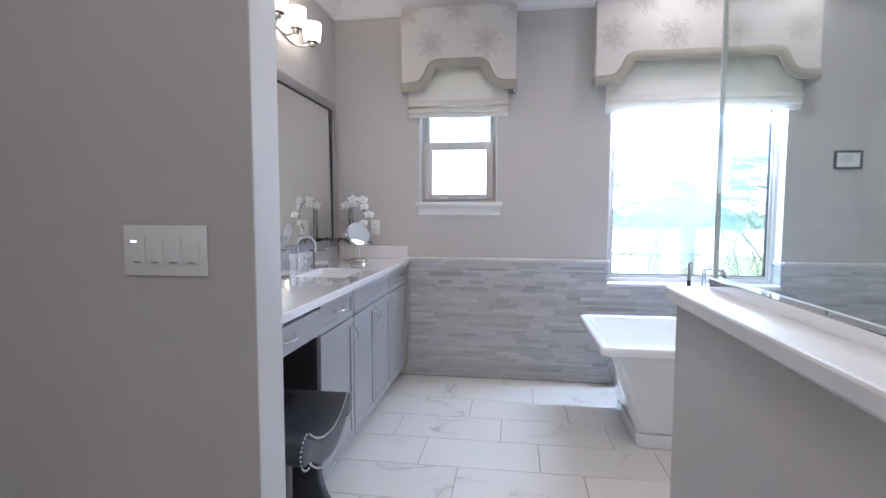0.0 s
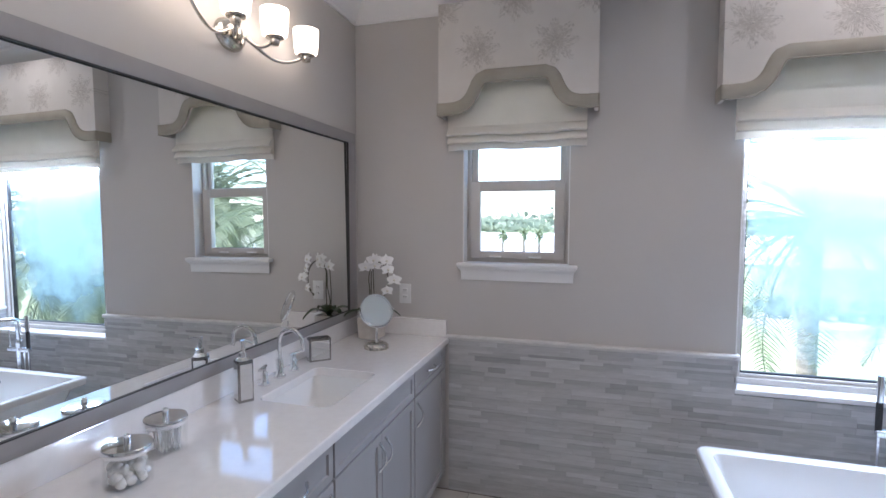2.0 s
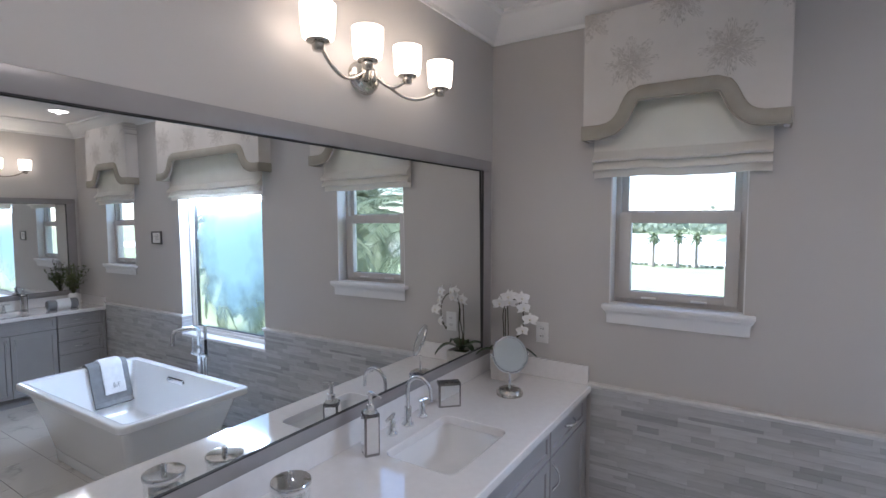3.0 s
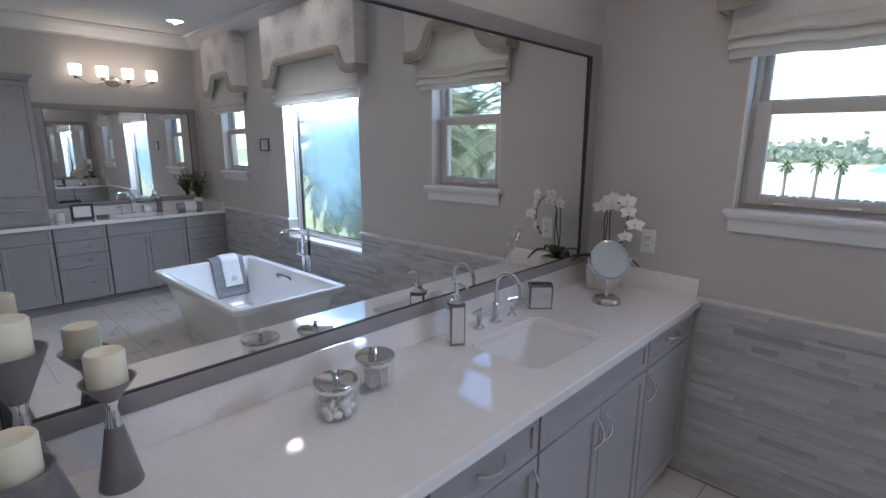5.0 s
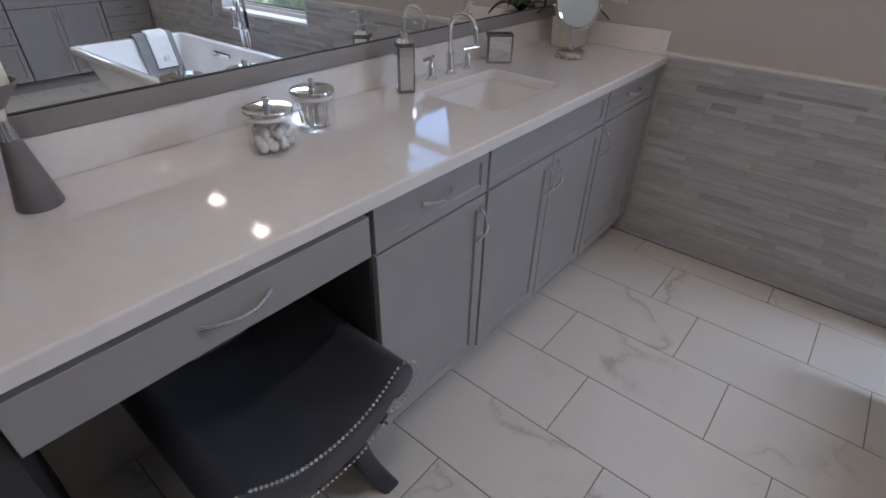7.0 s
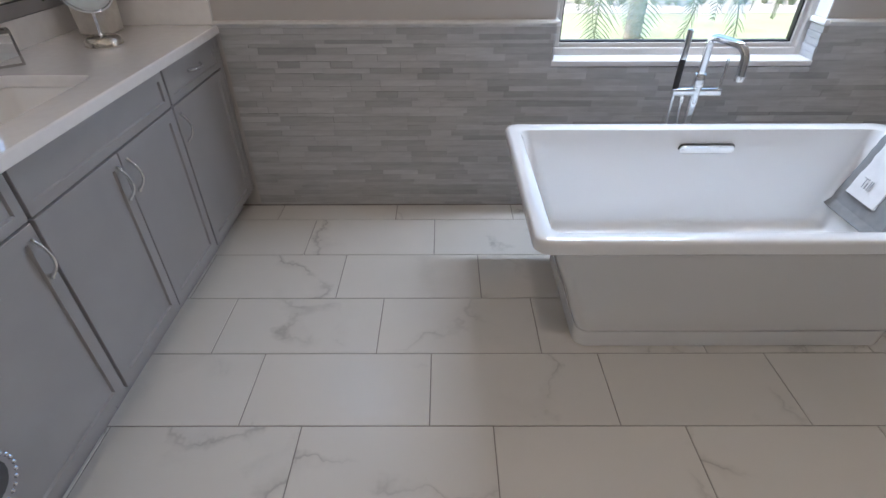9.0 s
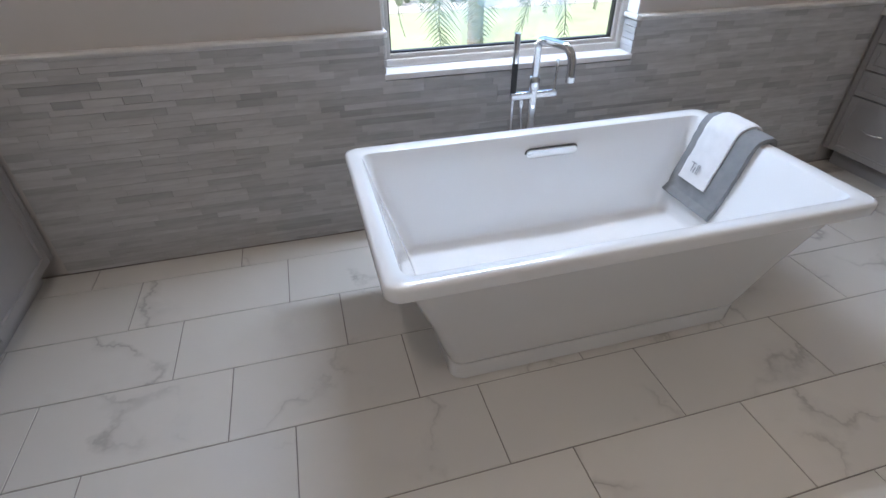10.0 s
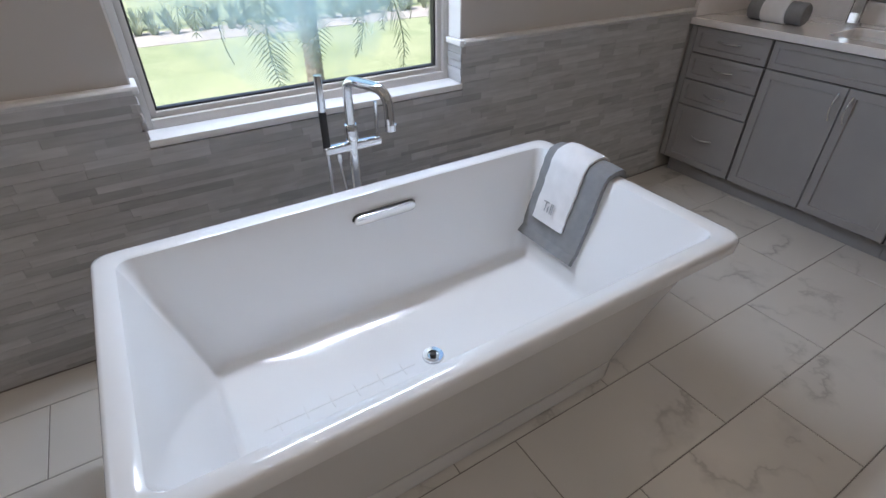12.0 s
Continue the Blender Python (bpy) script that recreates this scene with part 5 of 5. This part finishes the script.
def towel(name, y0, y1, len_in, len_out, lift, th, material, label):
    """A folded towel laid over the tub's east rim: down the inside slope, over the rim, down outside."""
    slope = [(1.895, 0.205), (1.965, 0.29), (2.015, 0.44), (2.050, 0.562), (2.062, 0.582), (2.085, 0.587), (2.104, 0.5885), (2.118, 0.582), (2.121, 0.57), (2.122, 0.54), (2.123, 0.45)]
    pts = [Vector((a, 0, b)) for a, b in slope]
    # resample evenly
    fine = []
    for a, b in zip(pts, pts[1:]):
        k = max(2, int((b - a).length / 0.008))
        fine += [a.lerp(b, i / k) for i in range(k)]
    fine.append(pts[-1])
    top = max(range(len(fine)), key=lambda i: fine[i].z)
    def dist(i):
        return sum((fine[j + 1] - fine[j]).length for j in range(min(i, top), max(i, top)))
    keep = [i for i in range(len(fine)) if (i <= top and dist(i) <= len_in) or (i > top and dist(i) <= len_out)]
    root = None
    bm = bmesh.new()
    cols = 18
    lo, hi = [], []
    for i in keep:
        p = fine[i]
        d = (fine[min(i + 1, len(fine) - 1)] - fine[max(i - 1, 0)]).normalized()
        nrm = Vector((-d.z, 0, d.x))
        rowl, rowh = [], []
        for c in range(cols + 1):
            f = c / cols
            yy = y0 + (y1 - y0) * f
            wob = 0.0022 * noise.noise(Vector((yy * 30, p.z * 24, lift * 90)))
            edge = 0.004 * (abs(2 * f - 1) ** 8)
            jag = 0.004 * noise.noise(Vector((p.z * 40, lift * 50, 3 * (f > 0.5))))
            yy += jag if c in (0, cols) else 0
            rowl.append(bm.verts.new((p.x + nrm.x * (lift + 0.001), yy, p.z + nrm.z * (lift + 0.001))))
            k = lift + th + wob - edge
            rowh.append(bm.verts.new((p.x + nrm.x * k, yy, p.z + nrm.z * k)))
        lo.append(rowl)
        hi.append(rowh)
    m = len(keep)
    for i in range(m - 1):
        for c in range(cols):
            bm.faces.new((hi[i][c], hi[i][c + 1], hi[i + 1][c + 1], hi[i + 1][c]))
            bm.faces.new((lo[i][c], lo[i + 1][c], lo[i + 1][c + 1], lo[i][c + 1]))
        for c in (0, cols):
            bm.faces.new((lo[i][c], hi[i][c], hi[i + 1][c], lo[i + 1][c]))
    for i in (0, m - 1):
        for c in range(cols):
            bm.faces.new((lo[i][c], lo[i][c + 1], hi[i][c + 1], hi[i][c]))
    return thing(name, bm, material, (2.09, (y0 + y1) / 2, 0.59), label, "towel", "towels over the tub rim", 60)


towel("bath_towel", 3.030, 3.325, 0.40, 0.09, 0.002, 0.026, GREYTOWEL, "folded grey terry bath towel over the tub rim")
wt = towel("towel", 3.115, 3.275, 0.295, 0.075, 0.0285, 0.014, WHITETOWEL, "folded white terry towel with grey stitching on the grey towel")


# embroidered mark: plain grey bars
def stitching():
    ink = mat("grey_thread", (0.34, 0.35, 0.37), 0.8)
    base, d = Vector((1.998, 0, 0.405)), Vector((0.24, 0, 0.97)).normalized()
    nrm = Vector((-d.z, 0, d.x))
    for dy, a, b in ((0.022, -0.012, 0.026), (0.007, -0.012, 0.012), (-0.006, -0.012, 0.028), (-0.014, -0.012, 0.028)):
        p, q = base + d * a + nrm * 0.0462, base + d * b + nrm * 0.0462
        part("stitch_bar", tube([(p.x, 3.195 + dy, p.z), (q.x, 3.195 + dy, q.z)], 0.0022, 6), ink, wt, "grey embroidered bar")
    p = base + d * 0.026 + nrm * 0.0462
    part("stitch_bar", tube([(p.x, 3.195 + 0.036, p.z), (p.x, 3.195 + 0.008, p.z)], 0.0022, 6), ink, wt, "grey embroidered bar")


stitching()


# ---- on the east worktop ----
def towel_roll():
    y0, y1, x, z = 3.31, 3.60, 3.62, ZE
    rng = random.Random(2)
    root = thing("rolled_towel", lathe_y([(0.0, 0), (0.045, 0.0), (0.052, 0.01), (0.053, 0.26), (0.046, 0.27), (0, 0.27)], (x, y0, z + 0.053)), GREYTOWEL, (x, (y0 + y1) / 2, z), "rolled grey terry towel on the countertop", "towel", "", 50)
    part("white_band", lathe_y([(0.0535, 0.075), (0.0575, 0.078), (0.0575, 0.195), (0.0535, 0.198)], (x, y0, z + 0.053)), WHITETOWEL, root, "white hand towel wrapped around", 50)


def lathe_y(profile, at):
    bm = lathe(profile, (0, 0, 0), 28)
    for v in bm.verts:
        v.co = Vector((at[0] + v.co.x, at[1] + v.co.z, at[2] + v.co.y))
    return bm


towel_roll()
soap_dispenser(3.875, 3.20, ZE, 5, "mirrored square soap dispenser with chrome pump")


def photo_frame():
    x, y, z = 3.70, 2.42, ZE
    root = empty("photo_frame", (x, y, z), "dark wooden picture frame with a white card", "picture frame")
    for nm, a, b, c, d in (("frame", -0.1, 0.1, 0, 0.024), ("frame", -0.1, 0.1, 0.136, 0.16), ("frame", -0.1, -0.076, 0.024, 0.136), ("frame", 0.076, 0.1, 0.024, 0.136)):
        part(nm, box(x - 0.008, x + 0.008, y + a, y + b, z + c, z + d, 0.002), mat("dark_wood", (0.05, 0.045, 0.045), 0.4), root)
    part("card", box(x - 0.002, x + 0.004, y - 0.078, y + 0.078, z + 0.022, z + 0.138), PLASTIC, root, "white printed card")
    part("strut", box(x + 0.008, x + 0.05, y - 0.015, y + 0.015, z, z + 0.01), BLACK, root)


photo_frame()


def soap_dish():
    thing("soap_dish", lathe([(0, 0.004), (0.05, 0.006), (0.06, 0.02), (0.063, 0.02), (0.055, 0.0), (0, 0.0)], (3.72, 2.60, ZE), 28), PEWTER, (3.72, 2.60, ZE), "shallow round pewter dish on the countertop", "dish", "", 40)


soap_dish()


def canister():
    root = empty("white_canister", (3.78, 2.24, ZE), "white canister with a clear lid on the countertop", "canister")
    part("body", lathe([(0, 0), (0.04, 0), (0.045, 0.006), (0.045, 0.08), (0, 0.08)], (3.78, 2.24, ZE), 24), PORCELAIN, root, "", 40)
    part("lid", lathe([(0.043, 0.08), (0.045, 0.1), (0.03, 0.14), (0.012, 0.155), (0.014, 0.17), (0, 0.178)], (3.78, 2.24, ZE), 24), JARGLASS, root, "clear glass dome lid", 40)


canister()


def leafy_plant():
    """A vase of greenery: many small leaves on branching stems."""
    rng = random.Random(11)
    x, y, z = 3.80, 3.62, ZE
    root = empty("vase_of_greenery", (x, y, z), "green leafy branches in a white vase beside the mirror", "plant")
    part("vase", lathe([(0, 0), (0.04, 0), (0.055, 0.02), (0.062, 0.07), (0.05, 0.12), (0.04, 0.135), (0.036, 0.135), (0.045, 0.11), (0, 0.1)], (x, y, z), 28), PORCELAIN, root, "white ceramic vase", 40)
    stems, leaves = bmesh.new(), bmesh.new()
    for k in range(34):
        a, lean = rng.uniform(0, 6.28), rng.uniform(0.1, 0.95)
        ln = rng.uniform(0.18, 0.40)
        p0 = Vector((x, y, z + 0.11))
        tip = p0 + Vector((math.cos(a) * lean, math.sin(a) * lean, 1.0)).normalized() * ln
        tip.y = min(tip.y, YN - 0.03)
        tip.x = min(tip.x, XE - 0.04)
        mid = p0.lerp(tip, 0.5) + Vector((0, 0, 0.03))
        tube([p0, mid, tip], 0.0018, 5, bm=stems)
        for i in range(9):
            f = 0.35 + 0.65 * i / 8
            c = p0.lerp(mid, f * 2) if f < 0.5 else mid.lerp(tip, f * 2 - 1)
            d = Vector((rng.uniform(-1, 1), rng.uniform(-1, 1), rng.uniform(-0.4, 0.8))).normalized()
            w = d.cross(Vector((rng.uniform(-1, 1), rng.uniform(-1, 1), rng.uniform(-1, 1)))).normalized()
            l = rng.uniform(0.022, 0.042)
            q = [c, c + d * l * 0.5 + w * l * 0.28, c + d * l, c + d * l * 0.5 - w * l * 0.28]
            for v in q:
                v.y, v.x = min(v.y, YN - 0.012), min(v.x, XE - 0.035)
            leaves.faces.new([leaves.verts.new(v) for v in q])
    part("stems", stems, mat("twig", (0.06, 0.07, 0.03), 0.6), root)
    lf = part("leaves", leaves, mottled("green_leaf", (0.05, 0.085, 0.02), (0.11, 0.14, 0.045), 0.5, 30, 120, 0.05), root, "small yellow-green leaves")
    tagged(lf, kind="stuff")


leafy_plant()


# ---- outdoors ----
GZ = -3.2


def grass_mat():
    m = mat("lawn", (0.1, 0.16, 0.03), 0.9)
    v = coords(m)
    a = node(m, "ShaderNodeTexNoise", Scale=0.35, Detail=6.0)
    b = node(m, "ShaderNodeTexNoise", Scale=9.0, Detail=4.0)
    for n in (a, b):
        link(m, v, n.inputs["Vector"])
    r1 = ramp(m, a.outputs["Fac"], [(0.35, (0.19, 0.225, 0.115)), (0.65, (0.255, 0.28, 0.16))])
    r2 = ramp(m, b.outputs["Fac"], [(0.3, (0.75, 0.75, 0.75)), (0.7, (1.2, 1.2, 1.15))])
    mx = m.node_tree.nodes.new("ShaderNodeMix")
    mx.data_type, mx.blend_type = "RGBA", "MULTIPLY"
    mx.inputs["Factor"].default_value = 1.0
    link(m, r1.outputs[0], mx.inputs[6])
    link(m, r2.outputs[0], mx.inputs[7])
    link(m, mx.outputs[2], bsdf(m).inputs["Base Color"])
    return m


bm = bmesh.new()
bmesh.ops.create_grid(bm, x_segments=2, y_segments=2, size=1500, matrix=Matrix.Translation((0, 0, GZ)))
setting("ground", bm, grass_mat(), "mown green lawn outside the house", "lawn")
setting("wall_lower_storey", box(XW - 0.15, XE + 0.15, YS - 0.15, YN + 0.16, GZ, -0.251), PAINT, "plain lower storey wall of the house", "wall")
SAND = mottled("pale_sand", (0.26, 0.235, 0.21), (0.34, 0.31, 0.28), 0.9, 1.5, 20, 0.2)
setting("pavement_bed", box(-14, 22, 26.0, 29.0, GZ - 0.1, GZ + 0.02), SAND, "pale mulch strip along the planting", "planting bed")
setting("pavement_lot", box(-120, 150, 56.5, 150, GZ - 0.1, GZ + 0.03), mottled("white_sand_lot", (0.66, 0.64, 0.60), (0.75, 0.73, 0.70), 0.9, 0.2, 5, 0.1), "pale open lot across the lawn", "lot")

FROND = mottled("palm_frond", (0.105, 0.135, 0.085), (0.17, 0.20, 0.13), 0.5, 4, 60, 0.05)
# paler green for the distant palms: haze is put into the colour
HAZY_FROND = mottled("hazy_frond", (0.15, 0.20, 0.11), (0.24, 0.28, 0.17), 0.6, 4, 60, 0.05)
BARK = mottled("palm_bark", (0.16, 0.13, 0.10), (0.30, 0.26, 0.21), 0.9, 8, 40, 0.6)


let_through(FROND, 0.4, (0.34, 0.39, 0.27))
let_through(HAZY_FROND, 0.35, (0.30, 0.36, 0.20))


def palm(x, y, z0, h, r, fronds, length, seed, leaflets, label, group="", scale_leaf=1.0, leaf=None):
    rng = random.Random(seed)
    root = empty("palm_tree", (x, y, z0), label, "palm tree", group)
    prof = []
    n = int(h / 0.13)
    for i in range(n + 1):
        f = i / n
        rr = r * (1.15 - 0.25 * f + 0.25 * max(0, f - 0.75) * 4)
        prof += [(rr, f * h), (rr * 1.09, f * h + 0.07)]
    part("trunk", lathe(prof + [(0, h + 0.12)], (x, y, z0), 14), BARK, root, "rough ringed palm trunk")
    bm = bmesh.new()
    top = Vector((x, y, z0 + h))
    for k in range(fronds):
        a = k * 2.39996 + rng.uniform(-0.2, 0.2)
        el = radians(82 - 122 * (k / fronds) ** 0.9 + rng.uniform(-6, 6))
        ln = length * rng.uniform(0.85, 1.1)
        u = Vector((math.cos(a), math.sin(a), 0))
        side = Vector((-u.y, u.x, 0))
        pts = []
        p = top.copy()
        m = 14
        e = el
        for i in range(m + 1):
            pts.append(p.copy())
            p += (u * math.cos(e) + Vector((0, 0, math.sin(e)))) * ln / m
            e -= radians(6.2) * (0.6 + i / m)
        tube(pts, [0.02 * scale_leaf * (1 - 0.85 * i / m) + 0.003 for i in range(m + 1)], 4, bm=bm)
        for i in range(leaflets):
            f = 0.12 + 0.88 * i / leaflets
            q = f * m
            j = min(int(q), m - 1)
            c = pts[j].lerp(pts[j + 1], q - j)
            d = (pts[j + 1] - pts[j]).normalized()
            up = side.cross(d)
            ll = length * 0.17 * math.sin(math.pi * (0.1 + 0.86 * f)) * rng.uniform(0.85, 1.15)
            for s in (-1, 1):
                way = (side * s * 0.85 + d * 0.6 + up * rng.uniform(-0.05, 0.3)).normalized()
                wd = d * 0.013 * scale_leaf
                tipp = c + way * ll + Vector((0, 0, -0.10 * ll))
                midp = c + way * ll * 0.5
                vs = [bm.verts.new(v) for v in (c - wd * 0.6, midp - wd, tipp, midp + wd, c + wd * 0.6)]
                bm.faces.new(vs)
    part("crown", bm, leaf or FROND, root, "long feathery green fronds")


palm(3.62, 10.9, GZ, 4.75, 0.14, 36, 3.2, 4, 42, "feather palm on the lawn outside the bath")
palm(7.9, 9.9, GZ, 4.9, 0.2, 70, 3.2, 9, 92, "dense feather palm on the lawn outside the bath", "", 1.0)
palm(10.3, 15.6, GZ, 5.3, 0.2, 70, 3.3, 17, 84, "dense feather palm on the lawn outside the bath", "", 1.1)
palm(9.6, 11.0, GZ, 4.3, 0.2, 70, 3.3, 23, 84, "dense feather palm on the lawn outside the bath", "", 1.1)
palm(11.5, 14.0, GZ, 5.6, 0.2, 70, 3.6, 14, 84, "dense feather palm farther out on the lawn", "", 1.1)
for i, (px, py) in enumerate(((-9.1, 54.0), (-6.95, 54.6), (-5.4, 55.2))):
    palm(px, py, GZ, 2.95 + 0.12 * (i % 2), 0.13, 26, 1.05, 20 + i, 14, "distant young palm at the edge of the lawn", "distant palms", 4.0, HAZY_FROND)



def clumps(name, xs, y, h, count, seed, label, material, wide=0.5):
    """A row of tufted ornamental grass."""
    rng = random.Random(seed)
    bm = bmesh.new()
    for k in range(count):
        cx = xs[0] + (xs[1] - xs[0]) * (k + rng.uniform(-0.3, 0.3)) / count
        cy = y + rng.uniform(-0.35, 0.35)
        for i in range(46):
            a = rng.uniform(0, 6.28)
            l = h * rng.uniform(0.6, 1.1)
            sp = rng.uniform(0.05, 0.8) * wide
            b0 = Vector((cx + 0.1 * math.cos(a), cy + 0.1 * math.sin(a), GZ))
            t = b0 + Vector((math.cos(a) * sp, math.sin(a) * sp, l))
            w = Vector((-math.sin(a), math.cos(a), 0)) * 0.03
            mid = b0.lerp(t, 0.6) + Vector((0, 0, 0.12 * l))
            bm.faces.new([bm.verts.new(v) for v in (b0 - w, mid - w, t, mid + w, b0 + w)])
    ob = part(name, bm, material, None, label)
    tagged(ob, category="grass", kind="stuff")


TUFT = let_through(mottled("tuft_green", (0.20, 0.235, 0.16), (0.28, 0.31, 0.22), 0.7, 3, 40, 0.05), 0.4, (0.42, 0.46, 0.34))
clumps("ornamental_grass", (-12, 20), 28.2, 0.65, 46, 1, "row of tufted ornamental grass behind the lawn", TUFT)
clumps("ornamental_grass", (-12, 20), 30.0, 0.95, 46, 2, "second row of taller ornamental grass", TUFT, 0.7)


clumps("low_hedge", (-30, 20), 56.0, 0.32, 110, 6, "low green planting along the far edge of the lawn", TUFT, 0.5)


def far_house():
    """A low white house with a teal hipped roof across the lot."""
    x0, x1, y0, y1 = HOUSE
    z1 = GZ + 2.35
    root = empty("house", ((x0 + x1) / 2, (y0 + y1) / 2, GZ), "distant white house with a teal hipped roof", "house")
    part("wall", box(x0, x1, y0, y1, GZ, z1), SAND_WALL, root)
    o, xm, ym = 0.7, (x0 + x1) / 2, (y0 + y1) / 2
    bm = bmesh.new()
    base = [bm.verts.new(v) for v in ((x0 - o, y0 - o, z1), (x1 + o, y0 - o, z1), (x1 + o, y1 + o, z1), (x0 - o, y1 + o, z1))]
    ridge = [bm.verts.new((xm - 2.0, ym, z1 + 1.2)), bm.verts.new((xm + 2.0, ym, z1 + 1.2))]
    for q in ((base[0], base[1], ridge[1], ridge[0]), (base[1], base[2], ridge[1]), (base[2], base[3], ridge[0], ridge[1]), (base[3], base[0], ridge[0]), base[::-1]):
        bm.faces.new(q)
    part("roof", bm, mottled("teal_roof", (0.10, 0.24, 0.22), (0.15, 0.31, 0.28), 0.5, 0.6, 8, 0.1), root, "teal metal roof")
    k = 0
    while x0 + 2.0 + 3.4 * k < x1 - 1.5:
        xa = x0 + 1.2 + 3.4 * k
        win = part("window", box(xa, xa + 1.4, y0 - 0.05, y0 + 0.02, GZ + 0.8, GZ + 1.9), WHITE, root)
        part("pane", box(xa + 0.1, xa + 1.3, y0 - 0.07, y0 - 0.045, GZ + 0.9, GZ + 1.8), mat("far_glass", (0.10, 0.13, 0.15), 0.15), win, "dark pane")
        k += 1


SAND_WALL = mottled("white_render", (0.66, 0.65, 0.62), (0.74, 0.73, 0.70), 0.9, 0.5, 6, 0.1)
HOUSE = (-3.8, 4.0, 62.0, 67.0)
far_house()


def far_trees():
    rng = random.Random(8)
    bm = bmesh.new()
    for k in range(150):
        cx, cy = rng.uniform(-170, 190), rng.uniform(155, 175)
        h = rng.uniform(2.0, 6.5)
        for i in range(26):
            c = Vector((cx + rng.gauss(0, 2.4), cy + rng.gauss(0, 1.0), GZ + abs(rng.gauss(0.5, 0.3)) * h))
            s = rng.uniform(0.5, 1.3)
            d = Vector((rng.uniform(-1, 1), rng.uniform(-0.3, 0.3), rng.uniform(-1, 1))).normalized() * s
            w = Vector((-d.z, 0, d.x)) * 0.7
            bm.faces.new([bm.verts.new(c + v) for v in (d, w, -d, -w)])
    ob = part("far_trees", bm, mottled("far_foliage", (0.15, 0.19, 0.13), (0.24, 0.28, 0.20), 0.8, 0.3, 3, 0.1), None, "distant line of low green trees")
    tagged(ob, category="trees", kind="stuff")


far_trees()
# ---- tiles of floor and wall ----
def floor_tiles():
    bm = box(XW, XE, YS, YN, -0.25, -0.003)
    root = setting("floor", bm, GROUT, "white marble-look tile floor with grey veins", "floor")
    L, W, G = 0.613, 0.308, 0.0035
    meshes = {}
    j = -14
    while 3.0 + j * W < YN:
        y0, y1 = max(YS, 3.0 + j * W) + G / 2, min(YN - 0.016, 3.0 + (j + 1) * W) - G / 2
        # each row steps a third of a tile
        first = (-(j + 1) % 3) * L / 3 - L * 6
        for i in range(20):
            x0, x1 = max(XW, first + i * L) + G / 2, min(XE, first + (i + 1) * L) - G / 2
            if x1 - x0 < 0.01 or y1 - y0 < 0.01:
                continue
            key = (round(x1 - x0, 3), round(y1 - y0, 3))
            if key not in meshes:
                b = box(0, x1 - x0, 0, y1 - y0, -0.008, 0.0)
                top = [e for e in b.edges if all(v.co.z > -0.001 for v in e.verts)]
                bmesh.ops.bevel(b, geom=top, offset=0.0012, segments=1, affect="EDGES")
                me = bpy.data.meshes.new("floor_tile")
                b.to_mesh(me)
                b.free()
                me.materials.append(MARBLE)
                meshes[key] = me
            ob = new("floor_tile", meshes[key])
            ob.parent = root
            ob.location = (x0, y0, 0.0)
        j += 1


def wall_strips():
    """Thin courses of split stone between floor and rail; the stretch west of the window in single pieces."""
    rng = random.Random(5)
    cache = {}
    rest = bmesh.new()
    z = 0.004
    rows = []
    while z < 0.895:
        h = rng.choice((0.030, 0.030, 0.030, 0.024, 0.016, 0.015))
        h = min(h, 0.902 - z)
        rows.append((z, h))
        z += h
    for z, h in rows:
        x = -0.737 - rng.random() * 0.05
        while x < 3.40:
            w = rng.choice((0.10, 0.14, 0.18, 0.22, 0.26)) if h > 0.02 else rng.choice((0.14, 0.2, 0.26, 0.3))
            a, b = max(x, -0.737), min(x + w, 3.40)
            proud = rng.choice((0.0, 0.0, 0.001, 0.0025))
            x += w
            spans = [(a, b)]
            if z + h > WINDOWS[1][2] - 0.012:
                spans = [(a, min(b, WINDOWS[1][0])), (max(a, WINDOWS[1][1]), b)]
            for a, b in spans:
                if b - a < 0.008:
                    continue
                hh = h
                if a < WINDOWS[1][1] and b > WINDOWS[1][0] and z < WINDOWS[1][2] - 0.012 < z + h:
                    hh = WINDOWS[1][2] - 0.012 - z
                if b <= 0.40 and x - w > -0.73 and hh == h and h > 0.02:
                    key = (round(b - a, 3), round(h, 3), proud)
                    if key not in cache:
                        m = box(0, b - a - 0.0005, YT - YN - proud, 0.002, 0, h - 0.0004, 0.0006, 1)
                        me = bpy.data.meshes.new("stone_strip")
                        m.to_mesh(me)
                        m.free()
                        me.materials.append(STRIP)
                        cache[key] = me
                    ob = new("stone_strip", cache[key])
                    ob.parent = wall_north
                    ob.location = (a, YN, z)
                else:
                    box(a, b - 0.0005, YT - proud, YN + 0.002, z, z + max(hh - 0.0004, 0.004), bm=rest)
    ob = part("stone_strips", rest, STRIPS, wall_north, "stacked split grey stone strips")
    tagged(ob, kind="stuff")


wall_strips()
floor_tiles()
